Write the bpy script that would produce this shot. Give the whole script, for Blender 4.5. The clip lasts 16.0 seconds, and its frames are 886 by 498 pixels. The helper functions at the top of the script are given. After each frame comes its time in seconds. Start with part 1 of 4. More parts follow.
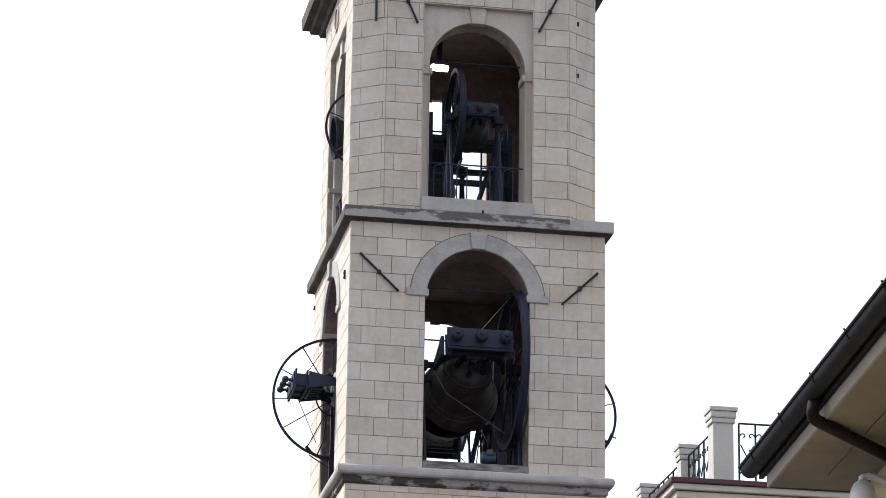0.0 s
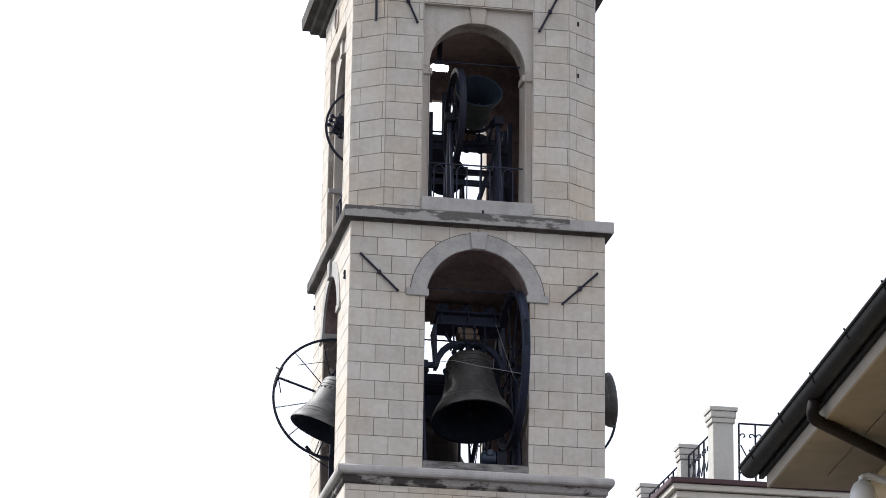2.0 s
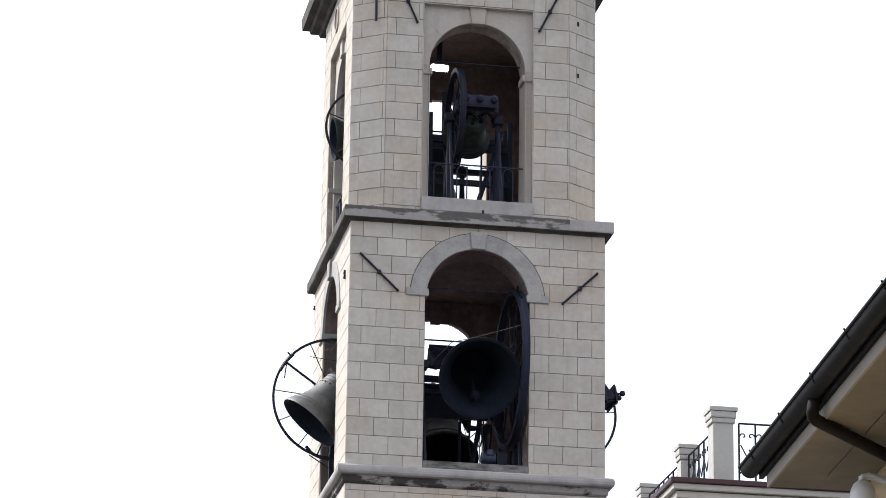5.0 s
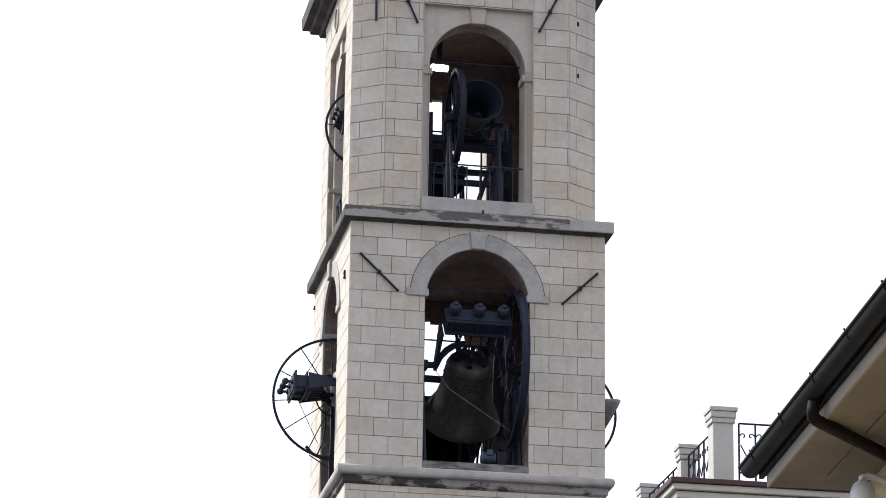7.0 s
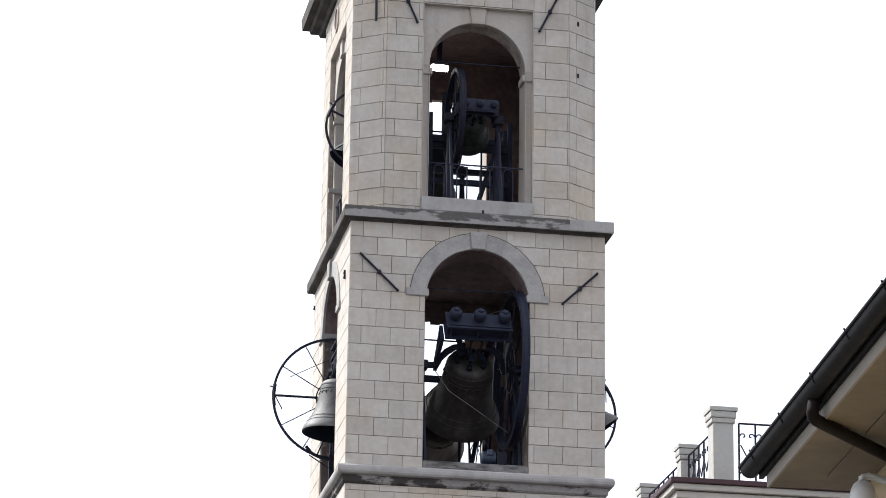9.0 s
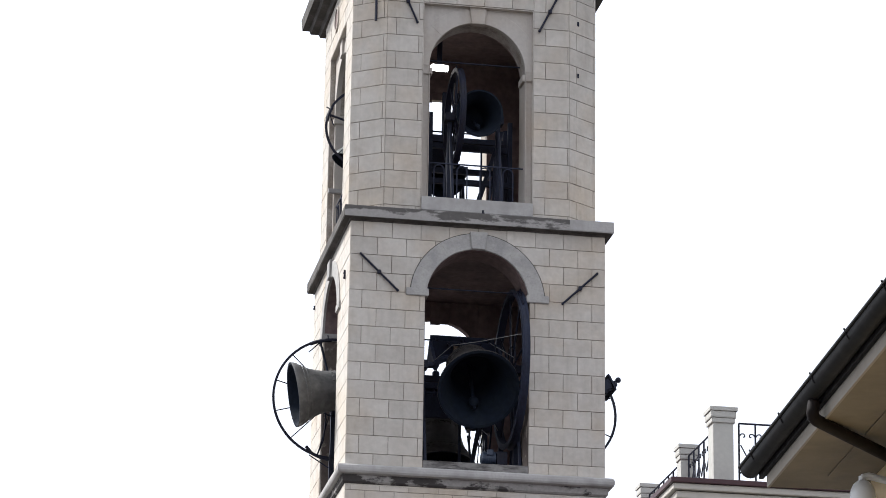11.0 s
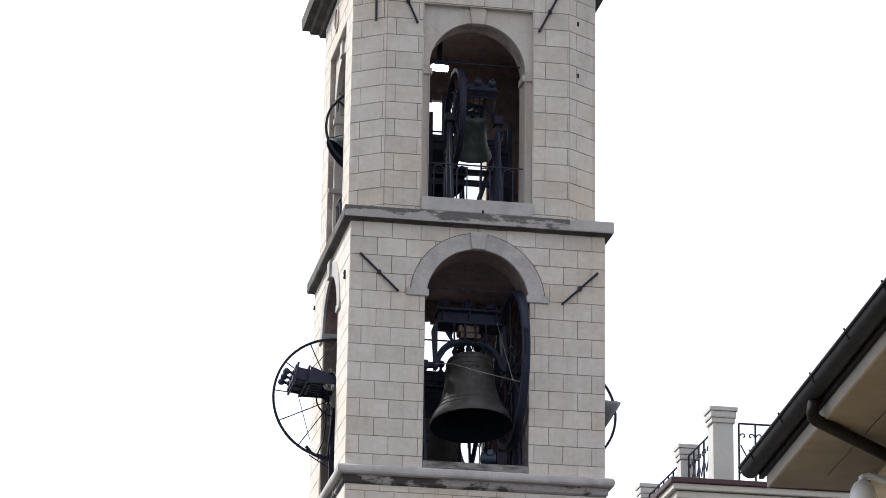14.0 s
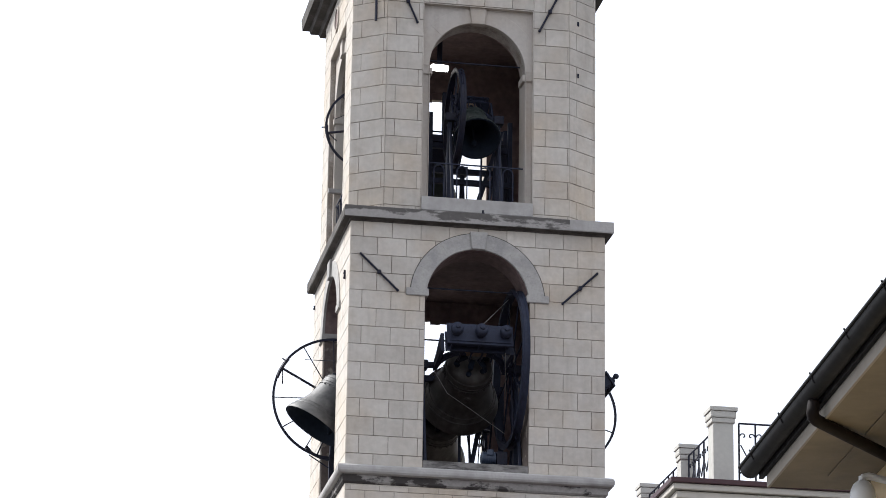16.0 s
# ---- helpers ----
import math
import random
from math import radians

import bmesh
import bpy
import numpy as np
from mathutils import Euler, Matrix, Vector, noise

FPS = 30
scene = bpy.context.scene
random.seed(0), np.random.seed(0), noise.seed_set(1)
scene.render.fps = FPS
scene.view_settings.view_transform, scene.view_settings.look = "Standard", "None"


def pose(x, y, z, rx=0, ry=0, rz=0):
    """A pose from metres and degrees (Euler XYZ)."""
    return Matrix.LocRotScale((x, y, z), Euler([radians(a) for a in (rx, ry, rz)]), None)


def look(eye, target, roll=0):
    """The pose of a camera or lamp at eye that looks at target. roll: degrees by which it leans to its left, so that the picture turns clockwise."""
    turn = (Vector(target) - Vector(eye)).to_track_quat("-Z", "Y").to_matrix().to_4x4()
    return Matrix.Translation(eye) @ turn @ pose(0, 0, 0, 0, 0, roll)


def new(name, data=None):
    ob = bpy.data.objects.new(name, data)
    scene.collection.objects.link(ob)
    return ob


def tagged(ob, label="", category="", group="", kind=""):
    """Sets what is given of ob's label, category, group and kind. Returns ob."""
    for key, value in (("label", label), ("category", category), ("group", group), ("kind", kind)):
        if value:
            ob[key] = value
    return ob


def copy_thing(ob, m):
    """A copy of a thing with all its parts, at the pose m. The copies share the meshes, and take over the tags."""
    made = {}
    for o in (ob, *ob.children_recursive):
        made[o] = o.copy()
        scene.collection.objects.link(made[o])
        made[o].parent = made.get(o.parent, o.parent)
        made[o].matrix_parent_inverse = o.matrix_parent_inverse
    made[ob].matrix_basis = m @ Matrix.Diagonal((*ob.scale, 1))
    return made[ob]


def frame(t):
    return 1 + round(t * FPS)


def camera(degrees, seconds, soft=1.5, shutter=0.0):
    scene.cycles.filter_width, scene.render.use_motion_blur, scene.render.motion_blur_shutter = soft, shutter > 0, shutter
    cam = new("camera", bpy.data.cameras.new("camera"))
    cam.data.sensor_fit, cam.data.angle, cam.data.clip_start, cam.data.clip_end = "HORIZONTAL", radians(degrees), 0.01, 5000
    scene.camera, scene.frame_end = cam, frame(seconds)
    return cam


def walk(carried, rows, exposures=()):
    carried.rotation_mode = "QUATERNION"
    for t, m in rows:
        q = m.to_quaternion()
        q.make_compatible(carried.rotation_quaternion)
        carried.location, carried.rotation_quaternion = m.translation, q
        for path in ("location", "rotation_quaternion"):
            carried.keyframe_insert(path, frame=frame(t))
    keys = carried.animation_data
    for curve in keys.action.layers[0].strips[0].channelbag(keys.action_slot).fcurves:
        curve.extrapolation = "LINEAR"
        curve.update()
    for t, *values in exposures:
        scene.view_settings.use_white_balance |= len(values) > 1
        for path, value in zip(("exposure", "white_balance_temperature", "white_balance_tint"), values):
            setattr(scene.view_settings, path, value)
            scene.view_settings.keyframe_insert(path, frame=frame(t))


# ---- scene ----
cam = camera(14.888, 16.0, soft=0.75, shutter=0.25)
EYE = (-8.763, -61.329, 1.6)
VIEW = look(EYE, (EYE[0] + 16.1707, EYE[1] + 93.8691, EYE[2] + 30.4484), 0.884)
walk(cam, [(0.0, VIEW), (16.0, VIEW)], exposures=[(0.0, 0.0), (16.0, 0.0)])

# ---- light: bright white overcast, with a veiled sun behind and to the left of the tower ----
SUN_EL, SUN_AZ = radians(46), radians(-54)      # azimuth from +y towards +x
world = bpy.data.worlds.new("sky")
scene.world = world
world.use_nodes = True
wn, wl = world.node_tree.nodes, world.node_tree.links
wn.clear()
w_out = wn.new("ShaderNodeOutputWorld")
w_bg = wn.new("ShaderNodeBackground")
w_sky = wn.new("ShaderNodeTexSky")
w_sky.sky_type = "NISHITA"
w_sky.sun_disc = False
w_sky.sun_elevation, w_sky.sun_rotation = SUN_EL, SUN_AZ
w_sky.dust_density = 4.0
w_mix = wn.new("ShaderNodeMix")
w_mix.data_type = "RGBA"
w_mix.inputs[0].default_value = 0.86
w_mix.inputs[7].default_value = (13.0, 13.7, 15.4, 1)
wl.new(w_sky.outputs[0], w_mix.inputs[6])
wl.new(w_mix.outputs[2], w_bg.inputs[0])
w_bg.inputs[1].default_value = 0.1
wl.new(w_bg.outputs[0], w_out.inputs[0])
sun = new("sun", bpy.data.lights.new("sun", "SUN"))
sun.data.energy, sun.data.angle, sun.data.color = 6.4, radians(12), (1.0, 0.995, 0.985)
sun_dir = Vector((math.sin(SUN_AZ) * math.cos(SUN_EL), math.cos(SUN_AZ) * math.cos(SUN_EL), math.sin(SUN_EL)))
sun.matrix_basis = look(sun_dir * 200, (0, 0, 0))


# ---- materials ----
def material(name, base, rough=0.8, metal=0.0, spread=0.12, grain=40.0, stain=1.2, stain_amount=0.25, stain_col=None,
             bump=0.15, per_object=0.0, edge=(0.45, 0.65), coarse_stretch=(1, 1, 1), lean=None):
    m = bpy.data.materials.new(name)
    m.use_nodes = True
    n, l = m.node_tree.nodes, m.node_tree.links
    bsdf = n["Principled BSDF"]
    bsdf.inputs["Roughness"].default_value, bsdf.inputs["Metallic"].default_value = rough, metal
    co = n.new("ShaderNodeTexCoord")
    geo = n.new("ShaderNodeNewGeometry")
    mp = n.new("ShaderNodeMapping")
    mp.inputs["Scale"].default_value = coarse_stretch
    l.new(geo.outputs["Position"] if per_object >= 0 else co.outputs["Object"], mp.inputs[0])
    fine = n.new("ShaderNodeTexNoise")
    fine.inputs["Scale"].default_value, fine.inputs["Detail"].default_value = grain, 6
    l.new(co.outputs["Object"], fine.inputs["Vector"])
    big = n.new("ShaderNodeTexNoise")
    big.inputs["Scale"].default_value, big.inputs["Detail"].default_value = stain, 8
    big.inputs["Roughness"].default_value = 0.62
    l.new(mp.outputs[0], big.inputs["Vector"])
    ramp = n.new("ShaderNodeMapRange")
    ramp.inputs[1].default_value, ramp.inputs[2].default_value = edge
    patchy = big.outputs["Fac"]
    if lean is not None:                    # stains thicken along one axis of the place
        axis, c0, c1, v0, v1 = lean
        sep = n.new("ShaderNodeSeparateXYZ")
        l.new(geo.outputs["Position"], sep.inputs[0])
        slope = n.new("ShaderNodeMapRange")
        for i, v in enumerate((c0, c1, v0, v1)):
            slope.inputs[i + 1].default_value = v
        l.new(sep.outputs[axis], slope.inputs[0])
        total = n.new("ShaderNodeMath")
        l.new(patchy, total.inputs[0])
        l.new(slope.outputs[0], total.inputs[1])
        patchy = total.outputs[0]
    l.new(patchy, ramp.inputs[0])
    amount = n.new("ShaderNodeMath")
    amount.operation = "MULTIPLY"
    amount.inputs[1].default_value = stain_amount
    l.new(ramp.outputs[0], amount.inputs[0])
    mix = n.new("ShaderNodeMix")
    mix.data_type = "RGBA"
    mix.inputs[6].default_value = (*base, 1)
    mix.inputs[7].default_value = (*(stain_col or [c * 0.5 for c in base]), 1)
    l.new(amount.outputs[0], mix.inputs[0])
    hsv = n.new("ShaderNodeHueSaturation")
    l.new(mix.outputs[2], hsv.inputs["Color"])
    val = n.new("ShaderNodeMapRange")
    val.inputs[1].default_value, val.inputs[2].default_value = 0.25, 0.75
    val.inputs[3].default_value, val.inputs[4].default_value = 1 - spread, 1 + spread
    l.new(fine.outputs["Fac"], val.inputs[0])
    last = val.outputs[0]
    if per_object > 0:
        info = n.new("ShaderNodeObjectInfo")
        pr = n.new("ShaderNodeMapRange")
        pr.inputs[3].default_value, pr.inputs[4].default_value = 1 - per_object, 1 + per_object
        l.new(info.outputs["Random"], pr.inputs[0])
        mul = n.new("ShaderNodeMath")
        mul.operation = "MULTIPLY"
        l.new(last, mul.inputs[0])
        l.new(pr.outputs[0], mul.inputs[1])
        last = mul.outputs[0]
    l.new(last, hsv.inputs["Value"])
    l.new(hsv.outputs[0], bsdf.inputs["Base Color"])
    if bump:
        b = n.new("ShaderNodeBump")
        b.inputs["Strength"].default_value, b.inputs["Distance"].default_value = bump, 0.02
        l.new(fine.outputs["Fac"], b.inputs["Height"])
        l.new(b.outputs[0], bsdf.inputs["Normal"])
    return m


STONE = material("ashlar_render", (0.487, 0.455, 0.41), 0.88, spread=0.085, grain=9, stain=2.2, stain_amount=0.5,
                 stain_col=(0.375, 0.325, 0.275), per_object=0.075, bump=0.12, edge=(0.4, 0.68))


def weather(m, warm, streak):
    """Adds broad warm patches and faint vertical run-off streaks to a stone material."""
    n, l = m.node_tree.nodes, m.node_tree.links
    bsdf = n["Principled BSDF"]
    source = bsdf.inputs["Base Color"].links[0].from_socket
    geo = n.new("ShaderNodeNewGeometry")
    patch = n.new("ShaderNodeTexNoise")
    patch.inputs["Scale"].default_value, patch.inputs["Detail"].default_value = 0.75, 4
    l.new(geo.outputs["Position"], patch.inputs["Vector"])
    pr = n.new("ShaderNodeMapRange")
    pr.inputs[1].default_value, pr.inputs[2].default_value, pr.inputs[4].default_value = 0.45, 0.7, warm
    l.new(patch.outputs["Fac"], pr.inputs[0])
    tint = n.new("ShaderNodeMix")
    tint.data_type, tint.blend_type = "RGBA", "MULTIPLY"
    tint.inputs[7].default_value = (1.0, 0.92, 0.82, 1)
    l.new(pr.outputs[0], tint.inputs[0])
    l.new(source, tint.inputs[6])
    mp = n.new("ShaderNodeMapping")
    mp.inputs["Scale"].default_value = (7, 7, 0.55)
    l.new(geo.outputs["Position"], mp.inputs[0])
    run = n.new("ShaderNodeTexNoise")
    run.inputs["Scale"].default_value, run.inputs["Detail"].default_value = 1.0, 5
    l.new(mp.outputs[0], run.inputs["Vector"])
    rr = n.new("ShaderNodeMapRange")
    rr.inputs[1].default_value, rr.inputs[2].default_value, rr.inputs[4].default_value = 0.52, 0.75, streak
    l.new(run.outputs["Fac"], rr.inputs[0])
    dark = n.new("ShaderNodeMix")
    dark.data_type, dark.blend_type = "RGBA", "MULTIPLY"
    dark.inputs[7].default_value = (0.62, 0.6, 0.58, 1)
    l.new(rr.outputs[0], dark.inputs[0])
    l.new(tint.outputs[2], dark.inputs[6])
    l.new(dark.outputs[2], bsdf.inputs["Base Color"])


weather(STONE, 0.9, 0.28)
JOINT = material("joint_mortar", (0.235, 0.2, 0.17), 0.9, grain=30, spread=0.25, stain=2.6, stain_amount=0.9, stain_col=(0.4, 0.365, 0.33), edge=(0.42, 0.58))
PLAIN = material("smooth_render", (0.42, 0.387, 0.352), 0.85, spread=0.06, grain=15, stain=1.2, stain_amount=0.3,
                 stain_col=(0.33, 0.28, 0.23))
weather(PLAIN, 0.8, 0.35)
GREY = material("grey_stone", (0.36, 0.345, 0.325), 0.85, spread=0.1, grain=25, stain=2.6, stain_amount=0.7,
                stain_col=(0.24, 0.235, 0.23), edge=(0.42, 0.62))
LEDGE = material("weathered_ledge", (0.3, 0.285, 0.27), 0.9, spread=0.12, grain=14, stain=1.5, stain_amount=0.85,
                 stain_col=(0.06, 0.054, 0.05), edge=(0.5, 0.56), coarse_stretch=(0.9, 0.9, 2.6), lean=(2, 22.02, 22.2, -0.09, 0.1))
SILL = material("grimy_sill", (0.2, 0.19, 0.18), 0.9, spread=0.15, grain=14, stain=3.0, stain_amount=0.9, stain_col=(0.05, 0.046, 0.044), edge=(0.45, 0.6), coarse_stretch=(0.6, 1, 3))
LIP = material("pale_ledge", (0.37, 0.355, 0.34), 0.9, spread=0.1, grain=20, stain=2.5, stain_amount=0.55, stain_col=(0.2, 0.19, 0.18))
# near-black colour that carries shade along with black crust
SHADE_CRUST = material("shade_crust", (0.05, 0.044, 0.039), 0.95, spread=0.2, grain=20, stain=2.0, stain_amount=0.5, stain_col=(0.12, 0.11, 0.1))
CRUST = material("patchy_black_crust", (0.25, 0.235, 0.22), 0.95, spread=0.18, grain=14, stain=1.9, stain_amount=0.95, stain_col=(0.032, 0.027, 0.025), edge=(0.47, 0.53), coarse_stretch=(1, 1, 2.2), lean=(0, 0.4, 4.6, 0.07, -0.1))
# near-black for bell insides, clappers and crown loops: shade put in the colour
BELL_SHADE = material("bell_shade_dark", (0.009, 0.013, 0.022), 0.85, 0.0, spread=0.2, grain=10, stain=3, stain_amount=0.5, stain_col=(0.015, 0.019, 0.022), per_object=-1)
INNER = material("brown_inner_brick", (0.18, 0.128, 0.12), 0.95, spread=0.25, grain=9, stain=2.0, stain_amount=0.6, stain_col=(0.1, 0.068, 0.066))
# dark old stone; on the side reveals the dark stands for shade
JAMB = material("old_shaded_jamb", (0.1, 0.078, 0.068), 0.9, spread=0.25, grain=12, stain=3.4, stain_amount=0.8, stain_col=(0.3, 0.26, 0.22), edge=(0.55, 0.62))
IRON = material("painted_iron", (0.011, 0.013, 0.027), 0.55, 0.0, spread=0.3, grain=30, stain=5, stain_amount=0.4, stain_col=(0.024, 0.02, 0.021), bump=0.1, per_object=-1)
STEEL = material("blue_grey_steel", (0.02, 0.025, 0.046), 0.65, 0.0, spread=0.2, grain=25, stain=4, stain_amount=0.4, stain_col=(0.014, 0.014, 0.02), per_object=-1)
BRONZE = material("bell_bronze", (0.04, 0.036, 0.034), 0.55, 0.25, spread=0.25, grain=9, stain=3.4, stain_amount=0.7,
                  stain_col=(0.066, 0.062, 0.058), per_object=-1, bump=0.15)
# paler copy of BRONZE; outdoor light on the side bells is in its colour
LIT_BRONZE = material("lit_bronze", (0.085, 0.083, 0.082), 0.6, 0.15, spread=0.25, grain=9, stain=3.4, stain_amount=0.7,
                  stain_col=(0.14, 0.138, 0.132), per_object=-1, bump=0.15)
VERDIGRIS = material("green_bell_bronze", (0.028, 0.036, 0.034), 0.55, 0.25, spread=0.25, grain=9, stain=4, stain_amount=0.7,
                     stain_col=(0.055, 0.067, 0.06), per_object=-1, bump=0.15)
MOTOR = material("blue_motor_paint", (0.032, 0.048, 0.085), 0.5, spread=0.15, grain=14, stain=6, stain_amount=0.5, stain_col=(0.025, 0.032, 0.05), per_object=-1)
for dull, level in ((BELL_SHADE, 0.1), (IRON, 0.22), (STEEL, 0.25), (BRONZE, 0.25), (VERDIGRIS, 0.25)):
    dull.node_tree.nodes["Principled BSDF"].inputs["Specular IOR Level"].default_value = level
WOOD = material("worn_oak", (0.12, 0.085, 0.06), 0.85, spread=0.25, grain=20, stain=6, stain_amount=0.5, per_object=-1)
WIRE = material("pale_cable", (0.2, 0.195, 0.19), 0.6, spread=0.1, stain_amount=0.2)
GUTTER = material("dark_gutter", (0.008, 0.008, 0.009), 0.6, 0.0, spread=0.35, grain=8, stain=1.8, stain_amount=0.6, stain_col=(0.016, 0.014, 0.013))
PIPE = material("brown_pipe", (0.011, 0.008, 0.0075), 0.6, 0.0, spread=0.2, grain=10, stain=2, stain_amount=0.5, stain_col=(0.026, 0.018, 0.016))
for dull in (GUTTER, PIPE):
    dull.node_tree.nodes["Principled BSDF"].inputs["Specular IOR Level"].default_value = 0.12
SOFFIT = material("beige_soffit", (0.2, 0.168, 0.122), 0.8, spread=0.08, grain=8, stain=1.2, stain_amount=0.6, stain_col=(0.14, 0.116, 0.085))
FASCIA = material("pale_fascia", (0.29, 0.262, 0.22), 0.8, spread=0.06, grain=8, stain=2, stain_amount=0.4, stain_col=(0.27, 0.24, 0.2))
YELLOW = material("yellow_render", (0.6, 0.47, 0.28), 0.9, spread=0.05, grain=12, stain_amount=0.2)
PILLAR = material("pale_grey_render", (0.43, 0.418, 0.385), 0.85, spread=0.05, grain=14, stain=2, stain_amount=0.3, stain_col=(0.28, 0.265, 0.245))
CREAM = material("cream_cornice", (0.47, 0.44, 0.39), 0.85, spread=0.05, grain=10, stain=1.5, stain_amount=0.3)
MAROON = material("maroon_flashing", (0.05, 0.018, 0.022), 0.5, 0.2, spread=0.15, grain=10, stain_amount=0.3)
TILE = material("roof_tile", (0.2, 0.09, 0.06), 0.85, spread=0.25, grain=6, stain=2, stain_amount=0.5)
WHITE = material("white_plastic", (0.72, 0.73, 0.74), 0.35, spread=0.02, stain_amount=0.08, bump=0)
SMOKED = material("smoked_dome", (0.02, 0.02, 0.022), 0.1, spread=0.02, stain_amount=0.05, bump=0)
# ground is out of view; its grey sets the light bounced upward
GROUND = material("unseen_ground", (0.07, 0.067, 0.065), 0.9, spread=0.2, grain=30, stain=0.3, stain_amount=0.4)
GLOW = bpy.data.materials.new("lamp_tube")
GLOW.use_nodes = True
GLOW.node_tree.nodes["Principled BSDF"].inputs["Emission Color"].default_value = (1, 0.98, 0.95, 1)
GLOW.node_tree.nodes["Principled BSDF"].inputs["Emission Strength"].default_value = 9.0


# ---- mesh helpers ----
def part(name, bm, mat, parent=None, label=""):
    me = bpy.data.meshes.new(name)
    bmesh.ops.recalc_face_normals(bm, faces=bm.faces)
    bm.to_mesh(me)
    bm.free()
    me.materials.append(mat)
    ob = new(name, me)
    if parent is not None:
        ob.parent = parent
    if label:
        tagged(ob, label)
    return ob


def thing(name, label, category, group="", kind="", at=None):
    ob = tagged(new(name), label, category, group, kind)
    ob.empty_display_size = 0.2
    if at is not None:
        ob.matrix_basis = at
    return ob


def smooth(ob, angle=35):
    for p in ob.data.polygons:
        p.use_smooth = True
    ob.data.set_sharp_from_angle(angle=radians(angle))
    return ob


def box(bm, x0, x1, y0, y1, z0, z1, bevel=0.0):
    vs = [bm.verts.new((x, y, z)) for x in (x0, x1) for y in (y0, y1) for z in (z0, z1)]
    fs = [bm.faces.new([vs[i] for i in f]) for f in ((0, 1, 3, 2), (4, 6, 7, 5), (0, 4, 5, 1), (2, 3, 7, 6), (0, 2, 6, 4), (1, 5, 7, 3))]
    if bevel:
        bmesh.ops.bevel(bm, geom=list({e for f in fs for e in f.edges}), offset=bevel, segments=2, affect="EDGES", profile=0.6)
    return bm


def prism(bm, poly, to3, d0, d1):
    """A flat polygon in (u, z), given depth from d0 to d1 by to3(u, d, z)."""
    a = [bm.verts.new(to3(u, d0, z)) for u, z in poly]
    b = [bm.verts.new(to3(u, d1, z)) for u, z in poly]
    bm.faces.new(a)
    bm.faces.new(b[::-1])
    for i in range(len(poly)):
        j = (i + 1) % len(poly)
        bm.faces.new((a[i], b[i], b[j], a[j]))
    return bm


def lathe(bm, profile, segs=40, m=None, caps=True):
    rings = []
    for r, z in profile:
        rings.append([bm.verts.new((r * math.cos(2 * math.pi * i / segs), r * math.sin(2 * math.pi * i / segs), z)) for i in range(segs)])
    for a, b in zip(rings, rings[1:]):
        for i in range(segs):
            j = (i + 1) % segs
            bm.faces.new((a[i], a[j], b[j], b[i]))
    if caps:
        bm.faces.new(rings[0][::-1])
        bm.faces.new(rings[-1])
    if m is not None:
        bmesh.ops.transform(bm, matrix=m, verts=[v for ring in rings for v in ring])
    return bm


def tube(bm, points, r, segs=8):
    """A round bar through the points."""
    pts = [Vector(p) for p in points]
    rings = []
    for i, p in enumerate(pts):
        way = (pts[min(i + 1, len(pts) - 1)] - pts[max(i - 1, 0)]).normalized()
        side = way.cross(Vector((0.13, 0.31, 0.94))).normalized()
        other = way.cross(side)
        rings.append([bm.verts.new(p + (side * math.cos(2 * math.pi * k / segs) + other * math.sin(2 * math.pi * k / segs)) * r) for k in range(segs)])
    for a, b in zip(rings, rings[1:]):
        for i in range(segs):
            j = (i + 1) % segs
            bm.faces.new((a[i], a[j], b[j], b[i]))
    bm.faces.new(rings[0][::-1])
    bm.faces.new(rings[-1])
    return bm


def hoop(bm, radius, width, depth, x=0.0, segs=72):
    """A wheel rim about the x axis: width along x, depth towards the hub."""
    rings = []
    for i in range(segs):
        a = 2 * math.pi * i / segs
        rings.append([bm.verts.new((x + dx, rr * math.cos(a), rr * math.sin(a)))
                      for dx, rr in ((-width / 2, radius), (-width / 6, radius - depth * 0.35), (width / 6, radius - depth * 0.35), (width / 2, radius), (width / 2, radius - depth), (-width / 2, radius - depth))])
    for i in range(segs):
        a, b = rings[i], rings[(i + 1) % segs]
        for k in range(6):
            bm.faces.new((a[k], a[(k + 1) % 6], b[(k + 1) % 6], b[k]))
    return bm


def ball(bm, c, r, sx=1.0, sz=1.0, segs=14):
    prof = [(max(0.004, math.sin(math.pi * i / 8)) * r * sx, -math.cos(math.pi * i / 8) * r * sz) for i in range(9)]
    return lathe(bm, prof, segs, Matrix.Translation(c))


# ---- ground ----
bm = bmesh.new()
box(bm, -2500, 2500, -2500, 2500, -0.3, 0)
tagged(part("ground", bm, GROUND), "unseen ground plane, its grey set for bounced light", "ground", kind="structure")

# ---- bell tower ----
COURSE = 0.3576                     # height of a course of blocks
Z0, Z1 = 16.99, 21.98               # lower bell stage
Z2, Z3 = 22.30, 28.10               # upper bell stage
LO = dict(uc=2.49, half=1.02, sill=17.27, spring=20.52)
UP = dict(uc=2.467, half=0.965, sill=22.56, spring=25.325)

tower = thing("bell_tower", "pale stone-rendered bell tower with two open arched belfry stages", "bell tower")


def face_front(y0):
    return lambda u, d, z: (u, y0 + d, z)


def face_left(x0):
    return lambda u, d, z: (x0 + d, u, z)


def face_right(x0):
    return lambda u, d, z: (x0 - d, u, z)


def face_back(y0):
    return lambda u, d, z: (u, y0 - d, z)


def arch_z(o, u, r=None):
    r = r or o["half"]
    return o["spring"] + math.sqrt(max(0.0, r * r - (u - o["uc"]) ** 2))


